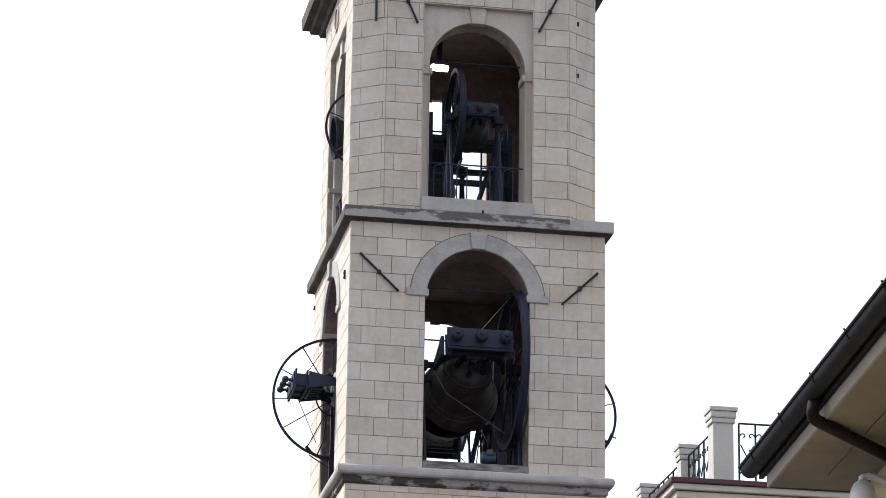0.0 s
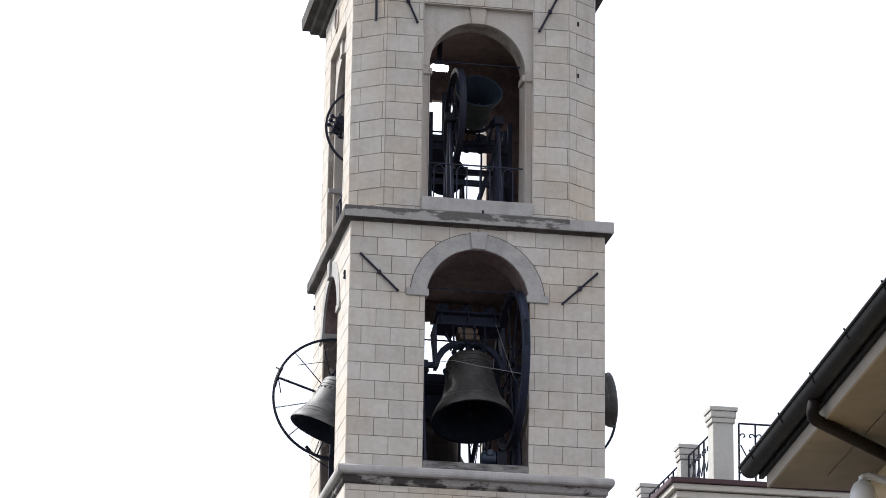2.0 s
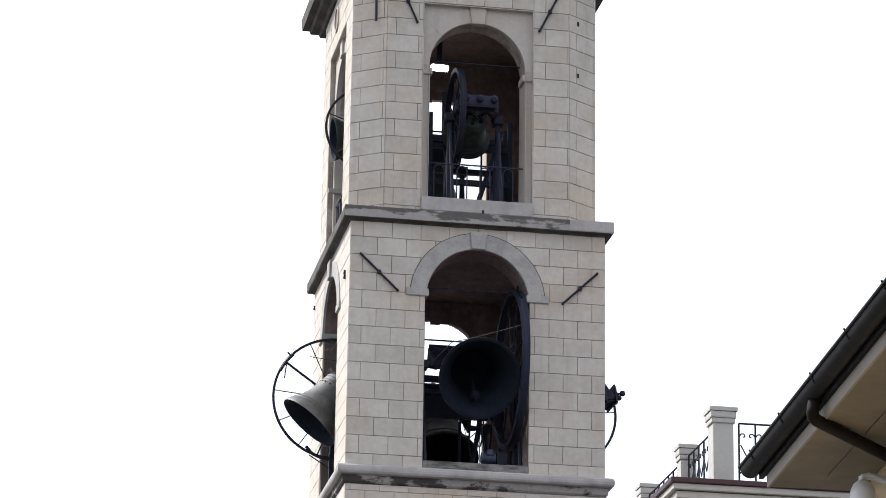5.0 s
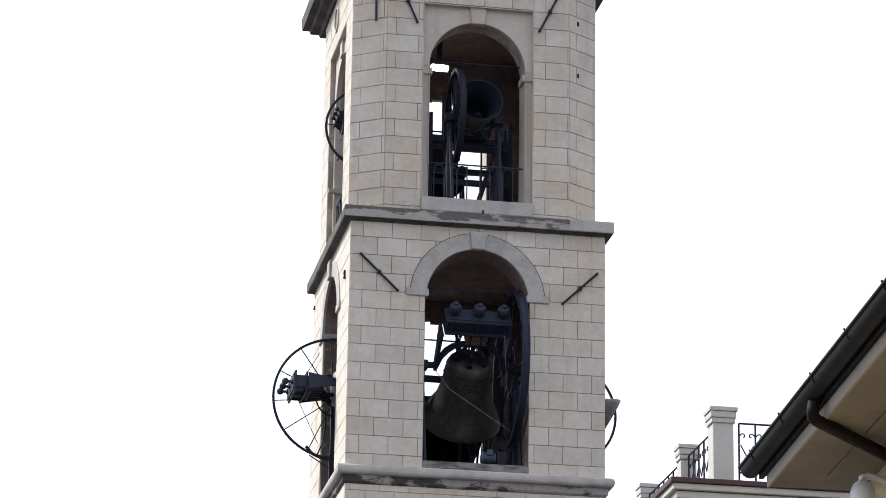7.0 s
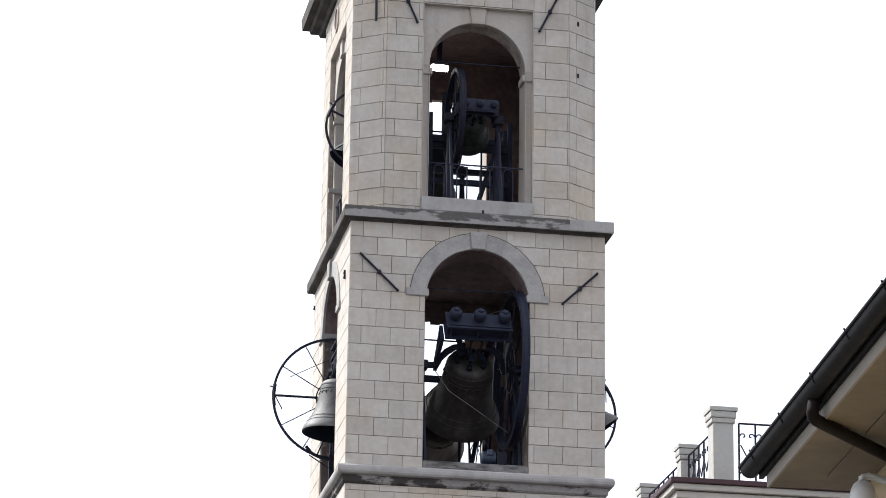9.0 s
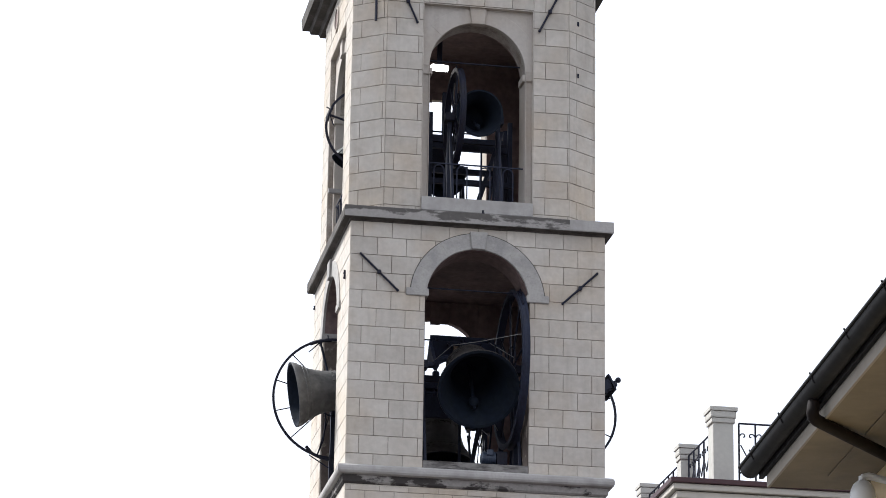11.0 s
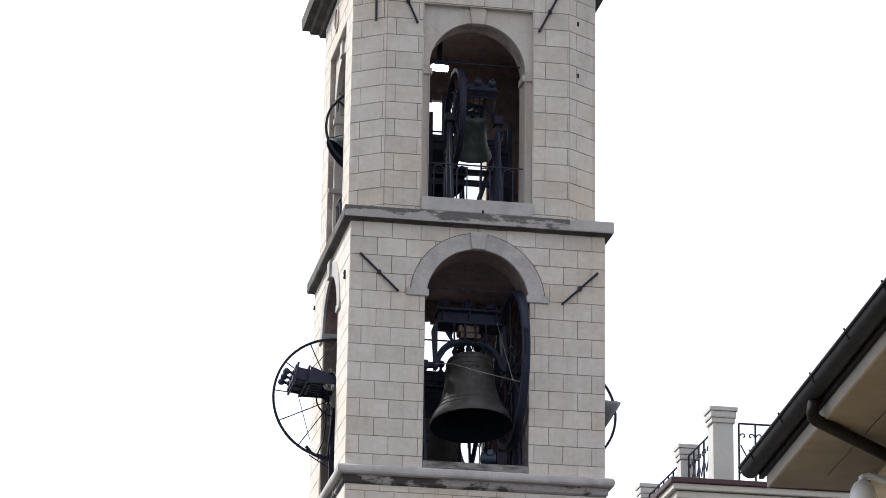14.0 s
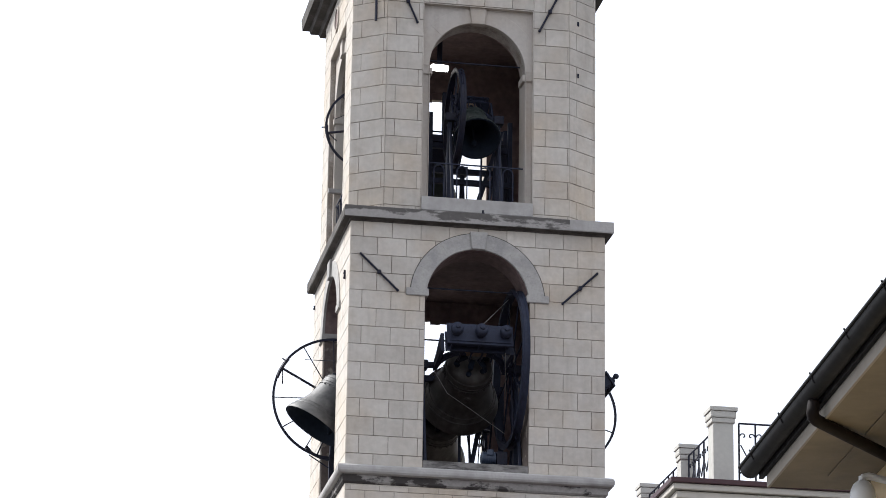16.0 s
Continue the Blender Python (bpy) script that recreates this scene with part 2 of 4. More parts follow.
def arched_wall(bm, to3, u0, u1, z0, z1, o, d0, d1, n=28):
    """A wall with an arched opening right through it."""
    a, b = o["uc"] - o["half"], o["uc"] + o["half"]
    prism(bm, [(u0, z0), (a, z0), (a, z1), (u0, z1)], to3, d0, d1)
    prism(bm, [(b, z0), (u1, z0), (u1, z1), (b, z1)], to3, d0, d1)
    prism(bm, [(a, z0), (b, z0), (b, o["sill"]), (a, o["sill"])], to3, d0, d1)
    us = [o["uc"] - o["half"] * math.cos(math.pi * i / n) for i in range(n + 1)]
    for p, q in zip(us, us[1:]):
        prism(bm, [(p, arch_z(o, p)), (q, arch_z(o, q)), (q, z1), (p, z1)], to3, d0, d1)
    bmesh.ops.remove_doubles(bm, verts=bm.verts, dist=0.001)
    return bm


THICK = 0.62


def stage(name, z0, z1, x0, x1, y0, y1, o, cut, parent):
    """The four walls of a stage, as backing behind the blocks, with a brown lining inside."""
    oy = dict(o, uc=(y0 + y1) / 2)
    back = 0.12 if cut[0] else 0.012        # the upper arches stand in set-back panels
    for nm, to3, u0, u1, op in (("front_wall", face_front(y0), x0 + cut[0], x1 - cut[0], o), ("back_wall", face_back(y1), x0 + cut[0], x1 - cut[0], o),
                                ("left_wall", face_left(x0), y0 + (cut[1] or 0.03), y1 - (cut[1] or 0.03), oy), ("right_wall", face_right(x1), y0 + (cut[1] or 0.03), y1 - (cut[1] or 0.03), oy)):
        ob = part(nm, arched_wall(bmesh.new(), to3, u0, u1, z0, z1, op, back, THICK), JOINT if nm in ("front_wall", "left_wall") else STONE, parent)
        lining = part("inner_lining", arched_wall(bmesh.new(), to3, max(u0, THICK + 0.06), min(u1, 4.94 - THICK), z0 + 0.02, z1 - 0.02, dict(op, half=op["half"] + 0.003), THICK + 0.002, THICK + 0.05), INNER, ob)
        if back > 0.1:
            for a, b, lo in ((u0, op["uc"] - 1.10, z0), (op["uc"] + 1.10, u1, z0), (op["uc"] - 1.10, op["uc"] + 1.10, 26.60)):
                part("pier_core", prism(bmesh.new(), [(a, lo), (b, lo), (b, z1), (a, z1)], to3, 0.012, back + 0.004), JOINT, ob)
        yield ob


def clip(poly, nx, nz, c):
    """The part of a polygon where nx*u + nz*z >= c."""
    out = []
    for i, p in enumerate(poly):
        q = poly[(i + 1) % len(poly)]
        dp, dq = nx * p[0] + nz * p[1] - c, nx * q[0] + nz * q[1] - c
        if dp >= 0:
            out.append(p)
        if dp * dq < 0:
            k = dp / (dp - dq)
            out.append((p[0] + (q[0] - p[0]) * k, p[1] + (q[1] - p[1]) * k))
    return out


def block(bm, poly, to3, proud, edge=0.005):
    """A dressed block with chamfered edges, in front of the backing."""
    cx, cz = sum(p[0] for p in poly) / len(poly), sum(p[1] for p in poly) / len(poly)

    def inset(p, e):
        return (p[0] - math.copysign(min(e, abs(p[0] - cx) * 0.5), p[0] - cx), p[1] - math.copysign(min(e, abs(p[1] - cz) * 0.5), p[1] - cz))
    outer = [inset(p, 0.0042) for p in poly]
    face = [inset(p, 0.0042 + edge) for p in poly]
    back = [bm.verts.new(to3(u, 0.011, z)) for u, z in outer]
    mid = [bm.verts.new(to3(u, -proud + 0.006, z)) for u, z in outer]
    top = [bm.verts.new(to3(u, -proud, z)) for u, z in face]
    n = len(poly)
    bm.faces.new(top)
    for i in range(n):
        j = (i + 1) % n
        bm.faces.new((back[i], mid[i], mid[j], back[j]))
        bm.faces.new((mid[i], top[i], top[j], mid[j]))
    return bm


def cells(z_first, z0, z1, u0, u1, width, shift, high=COURSE):
    """Running bond: rectangles of blocks, course by course; alternate courses move by half a block."""
    rows = range(int((z0 - z_first) / high) - 1, int((z1 - z_first) / high) + 2)
    for r in rows:
        lo, hi = max(z0, z_first + r * high), min(z1, z_first + (r + 1) * high)
        if hi - lo < 0.04:
            continue
        u = u0 + shift - width + (width / 2 if r % 2 else 0) - width
        while u < u1:
            a, b = max(u0, u), min(u1, u + width)
            if b - a > 0.03:
                yield r, [(a, lo), (b, lo), (b, hi), (a, hi)]
            u += width


lower_walls = list(stage("lower", Z0, Z1, 0, 5, 0, 5, LO, (0, 0), tower))
UX0, UX1, UY0, UY1 = 0.02, 4.92, 0.09, 4.93
upper_walls = list(stage("upper", Z2 - 0.1, Z3, UX0, UX1, UY0, UY1, UP, (0.62, 0.44), tower))

# the canted corners of the upper stage
CX, CY = 0.62, 0.44
corner_walls = []
for a, b in (((UX0, UY0 + CY), (UX0 + CX, UY0)), ((UX1 - CX, UY0), (UX1, UY0 + CY)), ((UX1, UY1 - CY), (UX1 - CX, UY1)), ((UX0 + CX, UY1), (UX0, UY1 - CY))):
    a, b = Vector(a), Vector(b)
    way = (b - a).normalized()
    inward = Vector((-way.y, way.x))

    def to3(u, d, z, a=a, way=way, inward=inward):
        p = a + way * u + inward * d
        return (p.x, p.y, z)
    wall = part("corner_wall", prism(bmesh.new(), [(0, Z2 - 0.1), ((b - a).length, Z2 - 0.1), ((b - a).length, Z3), (0, Z3)], to3, 0.012, 0.6), JOINT, tower)
    corner_walls.append((wall, to3, (b - a).length))

# plain arch panel of the upper front, set back between the piers
PANEL = (1.36, 3.575, 26.60)


def recess(bm, to3, n=28):
    a, b = UP["uc"] - UP["half"], UP["uc"] + UP["half"]
    us = [UP["uc"] - UP["half"] * math.cos(math.pi * i / n) for i in range(n + 1)]
    for p, q in zip(us, us[1:]):
        prism(bm, [(p, arch_z(UP, p)), (q, arch_z(UP, q)), (q, PANEL[2]), (p, PANEL[2])], to3, 0.105, 0.3)
    prism(bm, [(PANEL[0], UP["sill"]), (a, UP["sill"]), (a, PANEL[2]), (PANEL[0], PANEL[2])], to3, 0.105, 0.3)
    prism(bm, [(b, UP["sill"]), (PANEL[1], UP["sill"]), (PANEL[1], PANEL[2]), (b, PANEL[2])], to3, 0.105, 0.3)
    return bm


for to3, shift in ((face_front(UY0), 0.0), (face_left(UX0), 0.05)):
    for u in (PANEL[0], PANEL[1] - 0.012):
        part("recess_edge", prism(bmesh.new(), [(u + shift, 22.3), (u + shift + 0.012, 22.3), (u + shift + 0.012, PANEL[2]), (u + shift, PANEL[2])], to3, -0.002, 0.12), STONE, tower)
    part("recess_edge", prism(bmesh.new(), [(PANEL[0] + shift + 0.012, PANEL[2] - 0.012), (PANEL[1] + shift - 0.012, PANEL[2] - 0.012), (PANEL[1] + shift - 0.012, PANEL[2]), (PANEL[0] + shift + 0.012, PANEL[2])], to3, -0.002, 0.12), STONE, tower)
part("arch_panel", recess(bmesh.new(), face_front(UY0)), PLAIN, tower, "smooth render panel round the upper arch")
part("arch_panel", recess(bmesh.new(), lambda u, d, z: (UX0 + d, u + 0.05, z)), PLAIN, tower, "smooth render panel round the upper arch")


def ring_stones(to3, o, r0, r1, count, gap, proud, depth, mat, parent, key=True, label=""):
    """The voussoirs of an arch, each a curved stone, and the keystone."""
    half_key = 0.155 / r1 if key else 0
    spans = []
    for s in (-1, 1):
        a0, a1 = half_key * s, s * math.pi / 2
        for i in range(count):
            spans.append((a0 + (a1 - a0) * i / count, a0 + (a1 - a0) * (i + 1) / count))
    for a, b in spans:
        bm = bmesh.new()
        n = 10
        g = gap / r1 * (1 if a < b else -1)
        stations = []
        for i in range(n + 1):
            t = a + g + (b - a - 2 * g) * i / n
            stations.append([bm.verts.new(to3(o["uc"] + r * math.sin(t), d, o["spring"] + r * math.cos(t))) for r, d in ((r0, depth), (r0, -proud + 0.008), (r0 + 0.008, -proud), (r1 - 0.008, -proud), (r1, -proud + 0.008), (r1, depth))])
        for p, q in zip(stations, stations[1:]):
            for k in range(6):
                bm.faces.new((p[k], p[(k + 1) % 6], q[(k + 1) % 6], q[k]))
        bm.faces.new(stations[0])
        bm.faces.new(stations[-1][::-1])
        smooth(part("arch_stone", bm, mat, parent, label), 25)
    if key:
        bm = bmesh.new()
        low = o["spring"] + r0 - (0.03 if proud < 0 else 0.005)
        prism(bm, [(o["uc"] - 0.13, low), (o["uc"] + 0.13, low), (o["uc"] + 0.175, o["spring"] + r1 + 0.03), (o["uc"] - 0.175, o["spring"] + r1 + 0.03)], to3, -proud - 0.05, depth)
        bmesh.ops.bevel(bm, geom=bm.edges[:], offset=0.012, segments=1, affect="EDGES")
        part("keystone", bm, mat, parent, "keystone of the arch")


LOY = dict(LO, uc=2.5)
UPY = dict(UP, uc=2.51)
ring_stones(face_front(0), LO, 1.0, 1.315, 3, 0.001, 0.03, 0.3, GREY, lower_walls[0], label="weathered grey arch stone")
ring_stones(face_left(0), LOY, 1.0, 1.325, 3, 0.001, 0.03, 0.3, GREY, lower_walls[2], label="weathered grey arch stone")
ring_stones(face_front(UY0), UP, 0.958, 1.27, 2, 0.002, -0.096, 0.2, PLAIN, upper_walls[0], label="pale rendered arch stone")
ring_stones(face_left(UX0), UPY, 0.958, 1.27, 2, 0.002, -0.096, 0.2, PLAIN, upper_walls[2], label="pale rendered arch stone")
for to3, o, w, mat in ((face_front(0), LO, lower_walls[0], GREY), (face_left(0), LOY, lower_walls[2], GREY)):
    for s in (-1, 1):
        lo, hi = sorted((o["uc"] + s * 0.955, o["uc"] + s * 1.40))
        bm = prism(bmesh.new(), [(lo, 20.52), (hi, 20.52), (hi, 20.67), (lo, 20.67)], to3, -0.045, 0.3)
        bmesh.ops.bevel(bm, geom=bm.edges[:], offset=0.012, segments=2, affect="EDGES")
        part("impost", bm, mat, w, "grey impost stone")
for to3, o, w in ((face_front(UY0), UP, upper_walls[0]), (face_left(UX0), UPY, upper_walls[2])):
    for s in (-1, 1):
        lo, hi = sorted((o["uc"] + s * 0.9, o["uc"] + s * 1.1))
        bm = prism(bmesh.new(), [(lo, 25.13), (hi, 25.13), (hi, 25.27), (lo, 25.27)], to3, 0.07, 0.5)
        bmesh.ops.bevel(bm, geom=bm.edges[:], offset=0.012, segments=2, affect="EDGES")
        part("impost", bm, PLAIN, w, "small impost block")
# sill slabs
bm = box(bmesh.new(), PANEL[0] + 0.01, PANEL[1] - 0.01, -0.005, 0.6, 22.27, 22.545, 0.012)
part("sill", bm, LIP, upper_walls[0], "pale stone sill")
bm = box(bmesh.new(), LO["uc"] - 1.012, LO["uc"] + 1.012, -0.012, 0.6, 17.10, 17.285, 0.008)
part("sill", bm, SILL, lower_walls[0], "rough grey stone sill")
bm = box(bmesh.new(), -0.03, 0.6, 1.45, 3.55, 17.10, 17.285, 0.012)
part("sill", bm, GREY, lower_walls[2], "rough grey stone sill")

# jamb linings, so that the reveals show old stone
for s in (-1, 1):
    u = LO["uc"] + s * LO["half"]
    bm = box(bmesh.new(), min(u - s * 0.008, u), max(u - s * 0.008, u), 0.03, THICK + 0.05, LO["sill"], LO["spring"])
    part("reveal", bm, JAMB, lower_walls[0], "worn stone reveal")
    u = UP["uc"] + s * UP["half"]
    bm = box(bmesh.new(), min(u - s * 0.008, u), max(u - s * 0.008, u), 0.12, UY0 + THICK + 0.05, UP["sill"], UP["spring"])
    part("reveal", bm, PLAIN, upper_walls[0], "rendered reveal")


# ledges: each a moulded band right round the tower
def band(name, profile, mat, x0, x1, y0, y1, label):
    """profile: (overhang, z) from the bottom up."""
    bm = bmesh.new()
    rings = []
    for e, z in profile:
        ring = []
        cs = [(x0 - e, y0 - e), (x1 + e, y0 - e), (x1 + e, y1 + e), (x0 - e, y1 + e)]
        for a, b in zip(cs, cs[1:] + cs[:1]):
            for k in range(24):
                f = k / 24
                x, y = a[0] + (b[0] - a[0]) * f, a[1] + (b[1] - a[1]) * f
                w = 0.006 * noise.noise((x * 2.3, y * 2.3, z * 5)) + 0.004 * noise.noise((x * 9, y * 9, z * 9))
                ring.append(bm.verts.new((x + w, y + w, z + w)))
        rings.append(ring)
    for a, b in zip(rings, rings[1:]):
        for i in range(len(a)):
            j = (i + 1) % len(a)
            bm.faces.new((a[i], a[j], b[j], b[i]))
    bm.faces.new(rings[0][::-1])
    bm.faces.new(rings[-1])
    return part(name, bm, mat, tower, label)


# the shade under the cornice is put into this band's colour
band("cornice_underside", [(-0.5, 21.945), (0.02, 21.945), (0.035, 21.975), (0.135, 21.99), (0.137, 22.01), (-0.5, 22.012)], SHADE_CRUST, 0, 5, 0, 5, "dark underside of the cornice, shade put in its colour")
band("cornice", [(-0.5, 22.0), (0.14, 22.0), (0.142, 22.02), (0.14, 22.21), (0.13, 22.225), (-0.5, 22.235)], LEDGE, 0, 5, 0, 5, "weathered stone cornice streaked black")
# side face darkened by colour: black crust and the shade band together
part("dark_side", box(bmesh.new(), -0.149, -0.13, -0.135, 5.13, 22.005, 22.185, 0.004), SHADE_CRUST, tower, "dark side face of the cornice, crust and shade in one colour")
part("renewed_stone", box(bmesh.new(), 4.27, 5.146, -0.146, 0.3, 22.012, 22.226, 0.01), LIP, tower, "paler renewed length of cornice stone")
band("ledge", [(-0.5, 16.765), (0.02, 16.765), (0.05, 16.80), (0.055, 16.93)], CRUST, 0, 5, 0, 5, "black-crusted moulding under the ledge")
band("ledge", [(-0.5, 16.925), (0.08, 16.925), (0.135, 16.945), (0.155, 16.98), (0.158, 17.03), (0.148, 17.08), (0.118, 17.11), (-0.5, 17.15)], LIP, 0, 5, 0, 5, "rounded grey stone ledge")
# dark colour here holds shade as well as black stain
band("upper_cornice", [(-0.5, 27.60), (0.06, 27.60), (0.1, 27.70), (0.24, 27.73), (0.27, 27.83), (0.4, 27.86), (0.42, 28.1), (-0.5, 28.14)], SHADE_CRUST, UX0, UX1 + 0.15, UY0, UY1, "dark moulded top cornice")
# lower side reveals take dark JAMB: shade put in the colour
for x0, x1, o, z0, z1 in ((0.03, 0.67, LO, LO["sill"], LO["spring"]), (0.14, 0.67, UP, UP["sill"], UP["spring"])):
    for s in (-1, 1):
        u = 2.505 + s * o["half"]
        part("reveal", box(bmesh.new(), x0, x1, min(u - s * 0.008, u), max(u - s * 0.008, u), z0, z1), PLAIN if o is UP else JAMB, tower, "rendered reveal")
# dark linings of the lower arches: stained in front, painted shade elsewhere
arc = [math.pi * k / 24 for k in range(25)]
for c, to3, d0, d1 in ((LO["uc"], lambda u, d, z: (u, d, z), 0.02, 0.68), (2.505, lambda u, d, z: (d, u, z), 0.02, 0.68), (LO["uc"], lambda u, d, z: (u, d, z), 4.3, 4.97)):
    edge_in = [(c + (LO["half"] - 0.028) * math.cos(a), LO["spring"] + (LO["half"] - 0.028) * math.sin(a)) for a in reversed(arc)]
    edge_out = [(c + (LO["half"] - 0.0205) * math.cos(a), LO["spring"] + (LO["half"] - 0.0205) * math.sin(a)) for a in arc]
    part("arch_soffit", prism(bmesh.new(), edge_out + edge_in, to3, d0, d1), INNER, tower, "dark brown arch lining, stain and shade in one colour")
# proud dark ring: mortar joint and shading edge drawn as one colour
edge_in = [(LO["uc"] + 1.312 * math.cos(a), LO["spring"] + 1.312 * math.sin(a)) for a in reversed(arc)]
edge_out = [(LO["uc"] + 1.33 * math.cos(a), LO["spring"] + 1.33 * math.sin(a)) for a in arc]
part("ring_line", prism(bmesh.new(), edge_out + edge_in, lambda u, d, z: (u, d, z), -0.016, 0.2), SHADE_CRUST, tower, "dark line round the arch, joint and shading edge in one")
# round blind opening over the side arch; a flat dark disc paints its shade
bm = bmesh.new()
lathe(bm, [(0.22, 0.0), (0.22, 0.03), (0.265, 0.03), (0.275, 0.0)], 32, pose(UX0 - 0.006, 2.76, 27.16, 0, -90, 0), caps=False)
oculus = part("oculus", bm, PLAIN, tower, "small round rendered surround")
bm = bmesh.new()
lathe(bm, [(0.222, 0.0), (0.222, 0.008)], 32, pose(UX0 - 0.006, 2.76, 27.16, 0, -90, 0))
part("dark_disc", bm, INNER, oculus, "flat dark disc for the shade in the opening")
part("side_bracket", box(bmesh.new(), 0.003, 0.5, 3.36, 3.46, 23.623, 23.719, 0.008), LIP, tower, "grey stone bracket in the side arch")
# shaft below, floors, roof
bm = box(bmesh.new(), 0.0, 5.0, 0.0, 5.0, 0.0, 16.76)
part("shaft", bm, STONE, tower, "pale rendered tower shaft")
bm = box(bmesh.new(), 0.3, 4.7, 0.3, 4.7, 21.75, 22.28)
part("upper_floor", bm, INNER, tower, "dark belfry floor")
bm = box(bmesh.new(), 0.3, 4.6, 0.4, 4.6, 27.0, 27.3)
part("vault", bm, INNER, tower, "dark brown belfry ceiling")
bm = box(bmesh.new(), 0.3, 4.7, 0.3, 4.7, 16.8, 17.18)
part("lower_floor", bm, INNER, tower, "dark belfry floor")
bm = bmesh.new()
lathe(bm, [(3.7, 28.3), (0.05, 31.5)], 4, pose(2.46, 2.5, 0, 0, 0, 45))
part("roof", bm, TILE, tower, "tiled pyramid roof")

# blocks of the lower and upper front, each a piece of its own
JOINT_Z = 17.349
random.seed(4)


def facing(wall, to3, o, pattern, r_cut, name="stone_block", joined=None):
    for r, poly in pattern:
        u = sum(p[0] for p in poly) / 4
        z = sum(p[1] for p in poly) / 4
        if o is not None:
            a, b = o["uc"] - o["half"], o["uc"] + o["half"]
            if z < o["spring"] + 0.06:
                if min(p[0] for p in poly) >= a and max(p[0] for p in poly) <= b:
                    continue
                if u < o["uc"]:
                    poly = clip(poly, -1, 0, -a)
                else:
                    poly = clip(poly, 1, 0, b)
                if len(poly) < 3 or max(p[0] for p in poly) - min(p[0] for p in poly) < 0.02:
                    continue
            dx, dz = u - o["uc"], z - o["spring"]
            if z > o["spring"] + 0.06:
                d = math.hypot(dx, dz) or 1
                poly = clip(poly, dx / d, dz / d, r_cut + (dx * o["uc"] + dz * o["spring"]) / d)
            if len(poly) < 3 or max(p[1] for p in poly) - min(p[1] for p in poly) < 0.03:
                continue
        bm = joined if joined is not None else bmesh.new()
        block(bm, poly, to3, random.uniform(0.004, 0.008))
        if joined is None:
            part(name, bm, STONE, wall)


facing(lower_walls[0], face_front(0), LO, cells(JOINT_Z, 17.09, 21.965, 0, 5, 0.5617, 0.243), 1.17)
JOINT_U, HIGH_COURSE = 22.352, 0.3527
random.seed(9)
left_pier = [(r, p) for r, p in cells(JOINT_U, 22.235, Z3, UX0 + CX, PANEL[0], 0.9, 0.18, HIGH_COURSE)]
right_pier = [(r, p) for r, p in cells(JOINT_U, 22.235, Z3, PANEL[1], UX1 - CX, 0.9, 0.24, HIGH_COURSE)]
facing(upper_walls[0], face_front(UY0), None, left_pier + right_pier, 0)
facing(upper_walls[0], face_front(UY0), None, cells(JOINT_U, PANEL[2] + 0.01, Z3, PANEL[0], PANEL[1], 0.56, 0.1, HIGH_COURSE), 0)
for wall, to3, length in corner_walls[:2]:
    facing(wall, to3, None, cells(JOINT_U, 22.235, Z3, 0, length, 0.98, 0.2, HIGH_COURSE), 0)
# the same facing on the side wall, seen edge on, and below the ledge
bm = bmesh.new()
facing(None, face_left(0), LOY, cells(JOINT_Z, 17.09, 21.965, 0, 5, 0.5617, 0.243), 1.17, joined=bm)
tagged(part("side_facing", bm, STONE, lower_walls[2], "pale rendered blocks of the side wall"), kind="stuff")
bm = bmesh.new()
for a, b, lo in ((UY0 + CY, 1.41, 22.235), (3.61, UY1 - CY, 22.235), (1.41, 3.61, 26.60)):
    facing(None, face_left(UX0), None, cells(JOINT_U, lo, Z3, a, b, 0.5585, 0.2, HIGH_COURSE), 0, joined=bm)
tagged(part("side_facing", bm, STONE, upper_walls[2], "pale rendered blocks of the side wall"), kind="stuff")
bm = bmesh.new()
box(bm, 0.001, 4.999, -0.004, 0.012, 12.0, 16.735)
part("shaft_joints", bm, JOINT, tower)
for r, p in cells(JOINT_Z, 15.9, 16.735, 0, 5, 0.5585, 0.1):
    part("stone_block", block(bmesh.new(), p, face_front(-0.016), 0.002), STONE, tower)


# iron tie bars on the walls
def tie_bar(ax, az, bx, bz, y):
    ob = thing("tie_bar", "black iron wall anchor bar fixed slantwise to the stone", "wall anchor", "iron anchor bars on the tower")
    bm = tube(bmesh.new(), [(ax, y - 0.045, az), (bx, y - 0.045, bz)], 0.021, 8)
    part("bar", bm, IRON, ob)
    mx, mz = (ax + bx) / 2, (az + bz) / 2
    bm = box(bmesh.new(), mx - 0.036, mx + 0.036, y - 0.078, y - 0.012, mz - 0.04, mz + 0.04, 0.012)
    part("boss", bm, IRON, ob)
    for ex, ez in ((ax, az), (bx, bz)):
        part("bar_end", ball(bmesh.new(), (ex, y - 0.04, ez), 0.027), IRON, ob)
    return ob


tie_bar(0.199, 21.278, 0.926, 20.591, 0)
tie_bar(4.833, 21.189, 4.153, 20.536, 0)
tie_bar(1.231, 26.157, 0.85, 27.02, UY0)
tie_bar(3.683, 26.169, 4.1, 27.02, UY0)
rod = thing("tie_bar", "black iron rod hanging down the canted stone corner", "wall anchor", "iron anchor bars on the tower")
part("bar", tube(bmesh.new(), [(0.42, 0.15, 26.16), (0.42, 0.15, 27.2)], 0.028, 8), IRON, rod)
